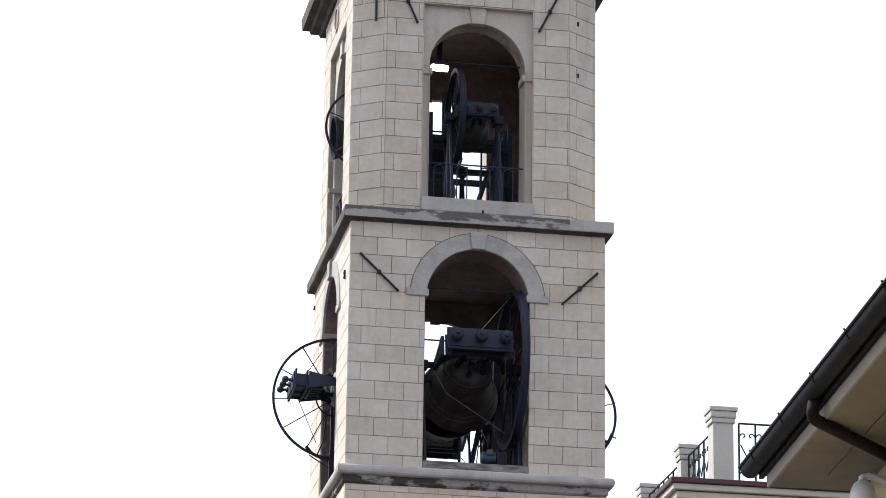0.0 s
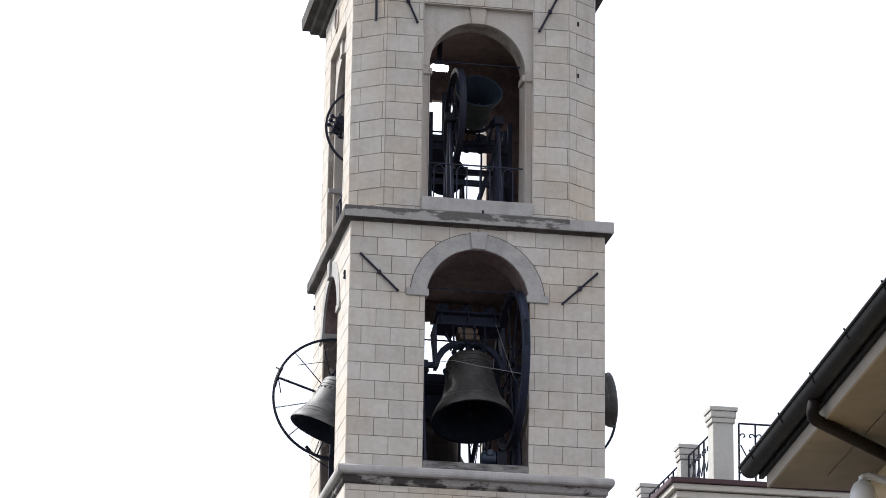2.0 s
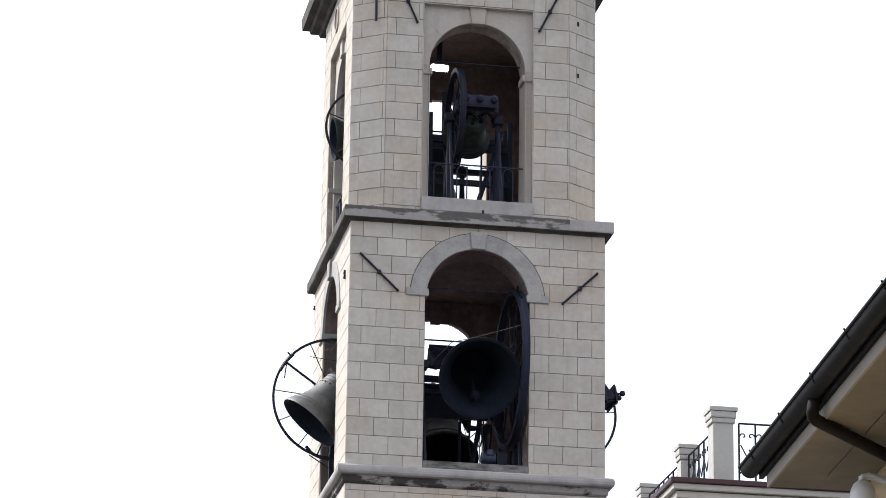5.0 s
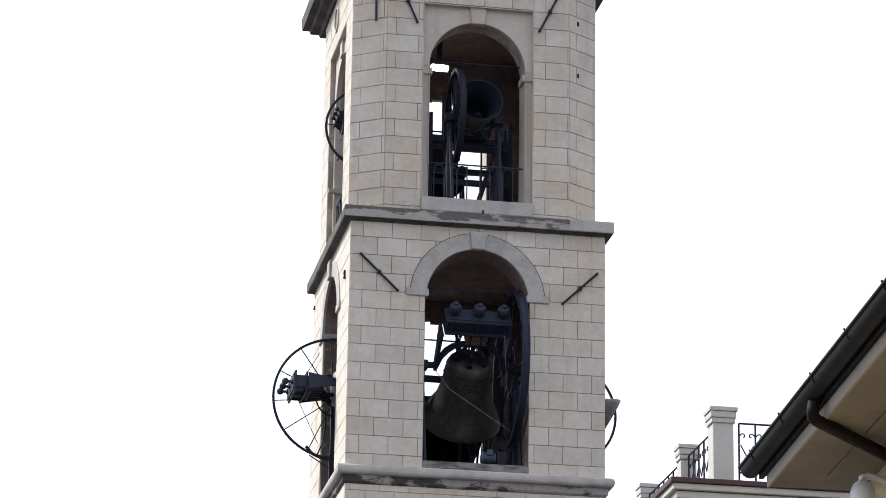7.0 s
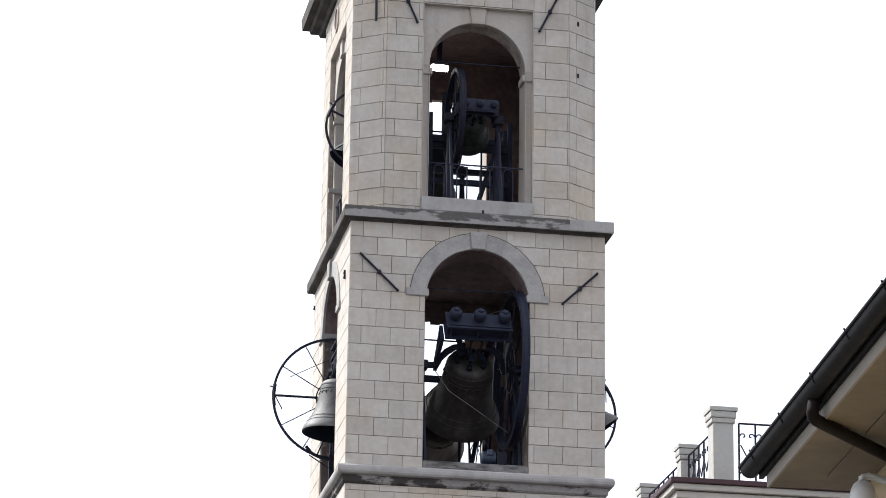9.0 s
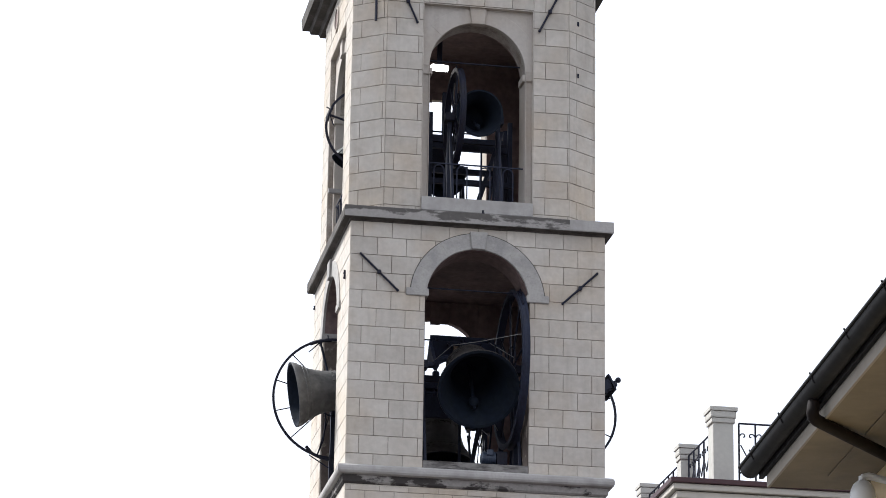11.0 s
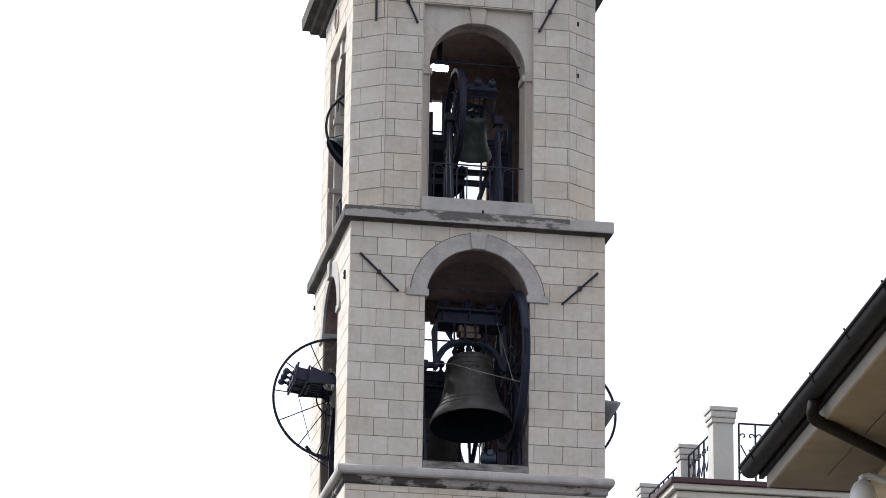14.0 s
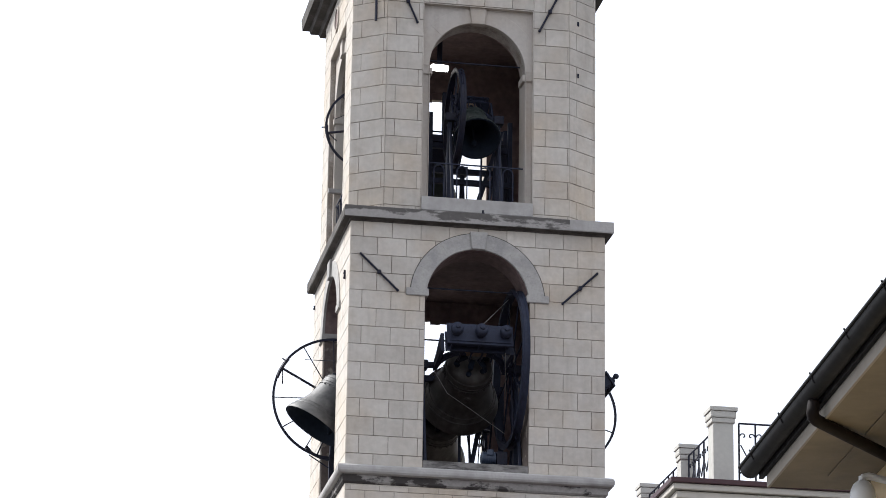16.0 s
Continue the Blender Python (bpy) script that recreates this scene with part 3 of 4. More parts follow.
for zz in (25.35, 26.45):
    tie = thing("putlog_plate", "small dark iron plate let into the stone corner", "iron plate", "small iron plates")
    px, py = 4.49, 0.09 + 0.44 * (4.49 - 4.28) / 0.62
    part("plate", box(bmesh.new(), px - 0.03, px + 0.03, py - 0.03, py + 0.02, zz - 0.045, zz + 0.045, 0.006), IRON, tie)

# small iron fixings: a stub on the cornice and two bolts on the side wall
for x, y, z, nm in ((2.56, -0.1, 22.25, "cornice_stub"), (-0.02, 0.55, 21.06, "wall_bolt"), (-0.02, 0.55, 20.97, "wall_bolt"), (-0.02, 4.85, 21.6, "wall_bolt")):
    stub = thing(nm, "small dark iron fixing let into the tower stone", "iron fixing", "small iron fixings", at=pose(x, y, z))
    bm = lathe(bmesh.new(), [(0.03, -0.03), (0.03, 0.0), (0.018, 0.01), (0.018, 0.03), (0.026, 0.04), (0.01, 0.055)], 10)
    part("head", bm, IRON, stub)

# tie rods across the openings
for x0, x1, y, z, slope in ((1.47, 3.51, 0.55, 20.86, 0.0), (1.5, 3.42, 0.6, 25.575, 0.002), (1.47, 3.51, 4.5, 20.98, 0.0), (1.5, 3.42, 4.45, 25.5, 0)):
    ob = thing("tie_rod", "thin iron tie rod spanning the belfry arch", "tie rod", "tie rods of the belfry")
    part("rod", tube(bmesh.new(), [(x0, y, z), (x1, y, z + slope)], 0.016, 8), IRON, ob)


# iron railing of the upper opening
rail = thing("railing", "dark wrought-iron railing with hooped bars in the upper arch", "railing")
part("top_rail", box(bmesh.new(), 1.5, 3.42, 0.29, 0.315, 23.33, 23.355, 0.004), STEEL, rail)
part("bottom_rail", box(bmesh.new(), 1.5, 3.42, 0.29, 0.315, 22.6, 22.62, 0.004), STEEL, rail)
for i in range(4):
    xc = 1.75 + i * 0.457
    pts = [(xc - 0.10, 0.30, 22.55), (xc - 0.10, 0.30, 23.2)] + [(xc - 0.10 * math.cos(a), 0.30, 23.2 + 0.11 * math.sin(a)) for a in [math.pi * k / 10 for k in range(1, 10)]] + [(xc + 0.10, 0.30, 23.2), (xc + 0.10, 0.30, 22.55)]
    part("hoop_bar", tube(bmesh.new(), pts, 0.0125, 8), STEEL, rail)


copy_thing(rail, Matrix.Translation((-0.12, 4.96, 0.0)) @ Matrix.Rotation(radians(-90), 4, "Z"))

# ---- bells: local x is the axle, the bell hangs down -z, outside is -y ----
PROFILE = [(1.0, -0.97), (1.005, -0.945), (0.99, -0.90), (0.955, -0.83), (0.90, -0.765), (0.825, -0.67), (0.75, -0.55), (0.685, -0.40), (0.635, -0.22), (0.605, -0.04),
           (0.585, 0.12), (0.57, 0.205), (0.545, 0.255), (0.49, 0.295), (0.36, 0.325), (0.2, 0.335), (0.02, 0.34)]
INSIDE = [(0.02, 0.24), (0.34, 0.235), (0.46, 0.19), (0.505, 0.08), (0.55, -0.25), (0.62, -0.5), (0.73, -0.7), (0.85, -0.86), (0.93, -0.965)]
PROFILE = [(r, 0.34 - (0.34 - z) * 1.06) for r, z in PROFILE]
INSIDE = [(r, 0.34 - (0.34 - z) * 1.06) for r, z in INSIDE]


def bell_radius(z):
    """The bell's outer radius at a height, as a share of the mouth's."""
    for (r0, z0), (r1, z1) in zip(PROFILE[1:], PROFILE[2:]):
        if z0 <= z <= z1:
            return r0 + (r1 - r0) * (z - z0) / (z1 - z0)
    return PROFILE[1][0]


def make_bell(R, wheel_r, wheel_x, at, label, rim=0.08, spokes=8, wide=False, metal=BRONZE):
    """A swinging bell: bronze bell, crown, iron yoke with three ball finials, and the rope wheel."""
    k = R / 0.75
    ob = thing("swinging_bell", label, "bell", "bells of the tower", at=at)
    long = 1.0 if wide else 0.92         # the side bells are stubbier

    def down(z):
        return (0.34 - (0.34 - z) * long) * k + low
    low = -0.145 * k                     # the bell hangs with its shoulder just above the axle
    bm = bmesh.new()
    lathe(bm, [(r * R, down(z)) for r, z in PROFILE], 56, caps=False)
    shell = smooth(part("bell", bm, metal, ob, "dark bronze bell with raised bands"), 50)
    # inner skin coloured near-black to stand for the shade in the bell
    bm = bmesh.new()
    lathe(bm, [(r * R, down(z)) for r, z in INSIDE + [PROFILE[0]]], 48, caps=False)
    smooth(part("inner_surface", bm, BELL_SHADE, shell, "near-black inside of the bell, its shade put in the colour"), 50)
    for z, w in ((-0.80, 0.014), (-0.70, 0.01), (-0.02, 0.012), (0.05, 0.01), (0.17, 0.014)):
        r = bell_radius(z)
        bm = bmesh.new()
        lathe(bm, [(bell_radius(z - w) * R - 0.003, down(z - w)), (r * R + 0.010 * k, down(z - w * 0.6)), (r * R + 0.010 * k, down(z + w * 0.6)), (bell_radius(z + w) * R - 0.003, down(z + w))], 48, caps=False)
        smooth(part("moulding", bm, metal, shell))
    # a frieze of small cast garlands between the upper bands
    for a in range(22):
        t = 2 * math.pi * a / 22
        rr = bell_radius(0.0) * R
        bm = ball(bmesh.new(), (math.cos(t) * rr, math.sin(t) * rr, down(-0.045 - 0.012 * (a % 2))), 0.024 * k, 1.1, 1.0, 8)
        part("ornament", bm, metal, shell)
    # cast emblem: a cross on a rayed boss
    er = bell_radius(-0.24) * R
    bm = box(bmesh.new(), -0.012 * k, 0.012 * k, -er - 0.012 * k, -er + 0.03 * k, down(-0.33), down(-0.16), 0.004 * k)
    box(bm, -0.05 * k, 0.05 * k, -er - 0.010 * k, -er + 0.03 * k, down(-0.245), down(-0.215), 0.004 * k)
    for a in range(10):
        t = 2 * math.pi * a / 10
        ball(bm, (0.06 * k * math.cos(t), -er + 0.008 * k, down(-0.235 + 0.06 * math.sin(t))), 0.016 * k, segs=6)
    part("emblem", bm, metal, shell, "raised cast emblem")
    for a in range(6):
        t = math.pi * a / 3 + 0.3
        c, s = math.cos(t), math.sin(t)
        pts = [(c * 0.26 * k, s * 0.26 * k, 0.29 * k + low), (c * 0.31 * k, s * 0.31 * k, 0.40 * k + low), (c * 0.27 * k, s * 0.27 * k, 0.51 * k + low), (c * 0.12 * k, s * 0.12 * k, 0.57 * k + low)]
        part("crown_loop", tube(bmesh.new(), pts, 0.052 * k, 8), BELL_SHADE, ob)
    # yoke: an I-beam headstock on timber packing
    bm = bmesh.new()
    deep = 1.0 if wide else 1.12        # the side bells have deeper cast headstocks
    box(bm, -0.565 * k, 0.565 * k, -0.11 * k * deep * deep, 0.11 * k * deep * deep, 0.85 * k, 1.07 * k, 0.008)
    head = part("headstock", bm, STEEL, ob, "heavy dark steel headstock")
    for z0, z1, ex, ey in ((1.07, 1.115, 0.61, 0.215), (0.805, 0.85, 0.60, 0.2), (1.115, 1.14, 0.57, 0.17)):
        part("flange", box(bmesh.new(), -ex * k, ex * k, -ey * k * deep, ey * k * deep, z0 * k, z1 * k, 0.008), STEEL, head)
    if not wide:
        part("casting", box(bmesh.new(), -0.42 * k, 0.42 * k, -0.15 * k, 0.15 * k, 0.42 * k, 0.80 * k, 0.03), STEEL, head, "solid cast body under the headstock")
        part("collar", box(bmesh.new(), -0.46 * k, 0.46 * k, -0.185 * k, 0.185 * k, 0.70 * k, 0.755 * k, 0.015), STEEL, head)
    part("packing", box(bmesh.new(), -0.21 * k, 0.17 * k, -0.14 * k, 0.14 * k, 0.66 * k, 0.803 * k, 0.03), WOOD, head, "worn brown timber packing block")
    part("packing", box(bmesh.new(), -0.17 * k, 0.20 * k, -0.12 * k, 0.12 * k, 0.55 * k, 0.657 * k, 0.02), WOOD, head, "worn brown timber packing block")
    for x in (-0.5, 0.0, 0.5):
        part("web_rib", box(bmesh.new(), (x - 0.012) * k, (x + 0.012) * k, -0.185 * k, -0.11 * k, 0.852 * k, 1.068 * k), STEEL, head)
    for x in (-0.3, -0.1, 0.1, 0.3):
        for y in (-0.16, 0.16):
            part("bolt", tube(bmesh.new(), [(x * k, y * k, 0.46 * k), (x * k, y * k, 0.81 * k)], 0.018 * k, 6), IRON, head)
            part("nut", lathe(bmesh.new(), [(0.034 * k, 0.755 * k), (0.034 * k, 0.80 * k)], 6, Matrix.Translation((x * k, y * k, 0))), IRON, head)
    squat = ((0.085, 1.142), (0.085, 1.185), (0.108, 1.20), (0.118, 1.235), (0.116, 1.30), (0.10, 1.335), (0.06, 1.35), (0.05, 1.352), (0.048, 1.385), (0.03, 1.395), (0.004, 1.398))
    stalked = ((0.06, 1.142), (0.06, 1.17), (0.032, 1.185), (0.03, 1.24), (0.06, 1.26), (0.08, 1.30), (0.076, 1.345), (0.05, 1.38), (0.02, 1.39), (0.004, 1.392))
    for x in (-0.45, 0.0, 0.45):
        bm = bmesh.new()
        lathe(bm, [(r * k, z * k) for r, z in (squat if wide else stalked)], 18, Matrix.Translation((x * k, 0, 0)))
        smooth(part("ball_finial", bm, STEEL, head, "squat round iron counterweight knob"), 50)
    for s in (-1, 1):
        bm = bmesh.new()
        prism(bm, [(-0.07 * k, -0.08 * k), (0.07 * k, -0.08 * k), (0.1 * k, 0.3 * k), (0.19 * k, 0.80 * k), (-0.19 * k, 0.80 * k), (-0.1 * k, 0.3 * k)], lambda u, d, z: (d, u, z), s * 0.64 * k - 0.03 * k, s * 0.64 * k + 0.03 * k)
        part("arm", bm, STEEL, ob)
        bm = tube(bmesh.new(), [(s * 0.63 * k, 0, 0.0), (s * 0.585 * k, 0, 0.17 * k), (s * 0.48 * k, 0, 0.34 * k), (s * 0.36 * k, 0, 0.45 * k), (s * 0.2 * k, 0, 0.5 * k), (0, 0, 0.51 * k)], 0.062 * k, 8)
        part("yoke_bow", bm, STEEL, ob)
        part("tie_strap", tube(bmesh.new(), [(s * 0.40 * k, 0.1 * k, 0.78 * k), (s * 0.26 * k, 0.05 * k, 0.48 * k)], 0.03 * k, 6), STEEL, ob)
        bm = bmesh.new()
        lathe(bm, [(0.06 * k, -0.03 * k), (0.06 * k, 0.16 * k)], 14, pose(s * 0.62 * k, 0, 0, 0, 90 * s, 0))
        part("gudgeon", bm, STEEL, ob)
    # rope wheel
    sgn = 1 if wheel_x > 0 else -1
    bm = hoop(bmesh.new(), wheel_r, rim * (1.25 if wide else 0.75), rim, wheel_x)
    wheel = smooth(part("wheel", bm, STEEL if R > 0.7 else IRON, ob, "large iron rope wheel"), 40)
    bm = hoop(bmesh.new(), 0.30 * wheel_r, 0.03, 0.025, wheel_x, 40)
    part("hub_ring", bm, IRON, wheel)
    for i in range(spokes):
        t = radians(185) + 2 * math.pi * i / spokes
        d = Vector((0, math.cos(t), math.sin(t)))
        hub = Vector((wheel_x, 0, 0))
        if i == 0:
            part("spoke", tube(bmesh.new(), [hub + d * 0.08, hub + d * (wheel_r - rim * 0.5)], 0.024, 8), IRON, wheel, "thick main spoke")
        else:
            part("spoke", tube(bmesh.new(), [hub + d * 0.06, hub + d * (wheel_r - rim * 0.6)], 0.011 if not wide else 0.02, 6), IRON, wheel)
    part("hub", lathe(bmesh.new(), [(0.09 * k, -0.05), (0.11 * k, -0.03), (0.11 * k, 0.03), (0.09 * k, 0.05)], 16, pose(wheel_x, 0, 0, 0, 90, 0)), IRON, wheel)
    d = Vector((0, math.cos(math.radians(177)), math.sin(math.radians(177))))
    part("rope_peg", tube(bmesh.new(), [Vector((wheel_x, 0, 0)) + d * (wheel_r - 0.03), Vector((wheel_x, 0, 0)) + d * (wheel_r + 0.07)], 0.014, 6), IRON, wheel)
    arc_pts = [Vector((wheel_x, (wheel_r - 0.03) * math.cos(radians(a)), (wheel_r - 0.03) * math.sin(radians(a)))) for a in range(174, 196, 3)]
    part("rim_plate", tube(bmesh.new(), arc_pts, 0.036 if not wide else 0.02, 6), IRON, wheel)
    end = Vector((wheel_x, (wheel_r - 0.17) * math.cos(radians(200)), (wheel_r - 0.17) * math.sin(radians(200))))
    part("rope_lever", tube(bmesh.new(), [arc_pts[3], end], 0.012, 6), IRON, wheel)
    part("axle", tube(bmesh.new(), [(sgn * 0.6 * k, 0, 0), (wheel_x + sgn * 0.05, 0, 0)], 0.05 * k, 10), STEEL, ob)
    # stay wires from the headstock to the rim
    for yy in (-1, 1):
        part("stay", tube(bmesh.new(), ([(0.0, 0.2 * k, 1.0 * k), (wheel_x, wheel_r * 0.93, wheel_r * 0.22)] if yy > 0 else [(0.5 * k, -0.2 * k, 0.86 * k), (wheel_x - 0.05, -0.4, -0.42)]) if wide and R > 0.7 else [(sgn * 0.5 * k, 0.1 * yy * k, 0.92 * k), (wheel_x, yy * wheel_r * 0.75, wheel_r * 0.25)], 0.007, 6), WIRE if wide else IRON, ob)
    if wide and R > 0.7:
        part("stay", tube(bmesh.new(), [(-0.66 * k, -0.12, -0.02), (-0.40 * k, -0.50, -0.2), (0.05, -0.68, -0.42), (wheel_x - 0.03, -1.0, -0.75)], 0.007, 6), WIRE, ob)
    # clapper
    bm = bmesh.new()
    tube(bm, [(0, 0, 0.02 * k), (0, 0, -0.95 * k)], 0.035 * k, 8)
    ball(bm, (0, 0, -0.99 * k), 0.095 * k, 1, 1.2)
    tube(bm, [(0, 0, -1.05 * k), (0, 0, -1.18 * k)], 0.035 * k, 8)
    # clapper takes the same near-black, for the shade inside the bell
    clapper = part("clapper", bm, BELL_SHADE, ob, "iron clapper")
    clapper.matrix_basis = pose(0, 0, 0.08 * k)
    return ob, clapper, k


BELLS = {
    "front": ((2.54, 1.05, 19.46), 0, 0.79, 1.57, 0.82, True, "great dark bronze bell swinging in the lower front arch", 8),
    "left": ((0.18, 2.30, 19.20), -90, 0.64, 1.24, -0.70, False, "dark bronze bell swinging out of the lower side arch", 12),
    "right": ((4.85, 2.32, 19.22), 90, 0.55, 1.1, 0.86, False, "dark bronze bell swinging in the far lower side arch", 8),
    "rear": ((2.45, 4.0, 19.03), 180, 0.72, 1.25, -0.86, False, "dark bronze bell swinging in the lower back arch", 8),
    "high_front": ((2.53, 0.95, 24.54), 0, 0.47, 1.0, -0.37, True, "small bronze bell swinging in the upper front arch", 8),
    "high_left": ((0.595, 2.55, 24.558), -90, 0.44, 0.88, 0.55, False, "small bronze bell swinging in the upper side arch", 6),
    "high_rear": ((2.42, 4.0, 24.50), 180, 0.42, 0.80, 0.55, False, "small bronze bell swinging in the upper back arch", 6),
}
made = {}
for key, (p, rz, R, wr, wx, wide, label, n) in BELLS.items():
    made[key] = make_bell(R, wr, wx, pose(*p, 0, 0, rz), label, rim=0.046 if not wide else (0.115 if R > 0.7 else 0.095), spokes=n, wide=wide, metal=VERDIGRIS if key.startswith("high") else LIT_BRONZE if key in ("left", "right") else BRONZE)


# bell frames: two trestles under each axle
def frame_stand(key, floor):
    (x, y, z), rz, R, wr, wx, wide, label, n = BELLS[key]
    k = R / 0.75
    ob = thing("steel_trestle", "dark steel trestle carrying a bell axle on the belfry floor", "trestle", "steel trestles under the bells", at=pose(x, y, floor, 0, 0, rz))
    h = z - floor
    for s in (-1, 1):
        xx = s * 0.80 * k if s * wx < 0 else s * (abs(wx) + 0.10)
        if key == "front" and s < 0:
            xx = -0.93
        part("post", box(bmesh.new(), xx - 0.045, xx + 0.045, -0.05, 0.05, 0, h - 0.06, 0.006), STEEL, ob)
        for f in ((1,) if key in ("left", "right", "high_left") else (-1, 1)):
            part("brace", tube(bmesh.new(), [(xx, f * 0.55, 0.02), (xx, f * 0.05, h - 0.25)], 0.035, 6), STEEL, ob)
        part("bearing", box(bmesh.new(), xx - 0.10, xx + 0.10, -0.14, 0.14, h - 0.10, h + 0.07, 0.02), IRON, ob)
        part("foot_beam", box(bmesh.new(), xx - 0.06, xx + 0.06, -0.12 if key in ("left", "right", "high_left") else -0.7, 0.7, 0, 0.1, 0.006), STEEL, ob)
    return ob


for key in ("front", "left", "right", "rear"):
    frame_stand(key, 17.18)
for key in ("high_front", "high_left", "high_rear"):
    frame_stand(key, 22.28)

# cross frame behind the small bell, and boards under the back arches
cross = thing("cross_frame", "dark steel cross frame with slanting struts in the upper belfry", "steel frame")
for a, b, r in (((3.26, 1.7, 24.58), (2.55, 1.7, 22.3), 0.05), ((3.36, 2.4, 24.62), (2.95, 2.4, 22.3), 0.035), ((2.9, 2.0, 24.3), (2.9, 2.0, 22.3), 0.02)):
    part("strut", tube(bmesh.new(), [a, b], r, 8), STEEL, cross)
# dark panel added to cover sky; stands for a bell's wheel housing
part("gusset_plate", box(bmesh.new(), 1.72, 2.36, 3.0, 3.03, 24.30, 24.84, 0.01), IRON, cross)
part("gusset_plate", box(bmesh.new(), 3.2, 3.5, 2.2, 2.23, 22.9, 24.5, 0.01), IRON, cross)
for x0, x1, y, z in ((1.75, 3.5, 1.7, 23.46), (2.2, 3.5, 2.2, 24.36), (1.75, 3.5, 2.6, 24.0), (1.75, 3.5, 2.62, 24.53), (1.75, 3.5, 2.60, 24.66), (1.75, 2.5, 3.0, 24.84)):
    part("beam", box(bmesh.new(), x0, x1, y - 0.05, y + 0.05, z - 0.055, z + 0.055, 0.006), STEEL, cross)
for x, y in ((1.8, 1.7), (3.48, 2.0), (1.8, 2.8), (3.48, 2.5)):
    part("post", box(bmesh.new(), x - 0.045, x + 0.045, y - 0.045, y + 0.045, 22.28, 24.9, 0.006), STEEL, cross)
for x0, x1 in ((2.294, 2.459), (2.565, 2.672)):
    part("post", box(bmesh.new(), x0, x1, 3.15, 3.25, 24.45, 25.9, 0.006), STEEL, cross)
part("gear", lathe(bmesh.new(), [(0.06, -0.03), (0.30, -0.03), (0.32, 0.0), (0.30, 0.03), (0.06, 0.03)], 26, pose(1.86, 3.1, 24.42, 90, 0, 0)), IRON, cross)
cross2 = thing("cross_frame", "dark steel cross frame behind the great bell in the lower belfry", "steel frame")
for a, b, r in (((2.62, 2.5, 18.75), (2.62, 2.5, 17.2), 0.03), ((3.1, 2.5, 19.2), (2.75, 2.5, 17.2), 0.045), ((2.8, 2.6, 18.5), (3.0, 2.6, 17.2), 0.02)):
    part("strut", tube(bmesh.new(), [a, b], r, 8), STEEL, cross2)
for x0, x1, y, z in ((1.65, 3.5, 2.5, 18.86), (1.55, 2.2, 1.9, 19.42)):
    part("beam", box(bmesh.new(), x0, x1, y - 0.05, y + 0.05, z - 0.06, z + 0.06, 0.006), STEEL, cross2)
part("girder", box(bmesh.new(), 1.65, 3.5, 2.47, 2.53, 18.925, 19.23, 0.006), STEEL, cross2, "deep dark steel girder")
for x, y in ((1.62, 1.9), (3.45, 2.5), (1.68, 2.5)):
    part("post", box(bmesh.new(), x - 0.045, x + 0.045, y - 0.045, y + 0.045, 17.18, 19.5, 0.006), STEEL, cross2)
random.seed(12)
for lower in (True, False):
    for i in range(10 if lower else 6):
        plank = thing("shutter_board", "dark ragged wooden board hanging under the back arch", "board", "ragged boards under the back arches")
        x = (1.50 if lower else 1.66) + i * 0.2
        if lower:
            hang = 21.30 + 0.02 * (i % 2) - (0.05 if i in (4, 5) else 0.0) - 0.75 * max(0.0, (x - 2.70) / 0.8) ** 1.6
            foot = hang - 0.75 * (max(0.0, (x + 0.2 - 2.70) / 0.8) ** 1.6 - max(0.0, (x - 2.70) / 0.8) ** 1.6)
        else:
            hang = foot = 26.16 - random.uniform(0, 0.12)
        bm = prism(bmesh.new(), [(x, hang), (x + 0.196, foot), (x + 0.196, 21.72 if lower else 26.52), (x, 21.72 if lower else 26.52)], lambda u, d, z: (u, d, z), 4.28, 4.31)
        part("board", bm, INNER, plank)

# driving motor by the lower sill
motor = thing("bell_motor", "blue-grey electric motor on the lower belfry floor", "motor", at=pose(3.02, 0.9, 17.60))
bm = bmesh.new()
lathe(bm, [(0.10, -0.26), (0.125, -0.245), (0.125, 0.01), (0.11, 0.02)], 24, pose(0, 0, 0.02, 0, 90, 0))
smooth(part("housing", bm, MOTOR, motor, "blue-grey motor housing"))
part("gearbox", box(bmesh.new(), 0.03, 0.24, -0.12, 0.12, -0.12, 0.15, 0.02), IRON, motor, "dark square gearbox")
part("terminal_box", box(bmesh.new(), -0.16, -0.04, -0.15, -0.08, 0.06, 0.17, 0.012), MOTOR, motor)
part("stand", box(bmesh.new(), -0.25, 0.25, -0.12, 0.12, -0.42, -0.125, 0.01), IRON, motor)
for i in range(6):
    bm = bmesh.new()
    lathe(bm, [(0.126, -0.004), (0.134, -0.004), (0.134, 0.004), (0.126, 0.004)], 24, pose(-0.22 + i * 0.045, 0, 0.02, 0, 90, 0), caps=False)
    part("cooling_rib", bm, MOTOR, motor)

# rope guide under the side wheel
guide = thing("rope_guide", "dark iron rope guide bolted under the wheel in the side arch", "rope guide")
part("guide_shoe", tube(bmesh.new(), [(-0.36, 3.0, 18.20), (-0.24, 3.0, 18.06), (-0.05, 3.0, 17.98), (0.1, 3.0, 17.95)], 0.032, 6), IRON, guide)
part("strut", tube(bmesh.new(), [(-0.30, 3.0, 18.03), (0.07, 3.0, 17.80), (0.16, 3.0, 17.78)], 0.012, 6), IRON, guide)
part("lever", tube(bmesh.new(), [(-0.13, 3.0, 18.04), (-0.02, 3.0, 18.34), (0.02, 3.0, 18.75), (0.0, 3.0, 18.95)], 0.016, 6), IRON, guide)
part("post", box(bmesh.new(), 0.10, 0.17, 2.96, 3.04, 17.18, 18.05, 0.006), IRON, guide)

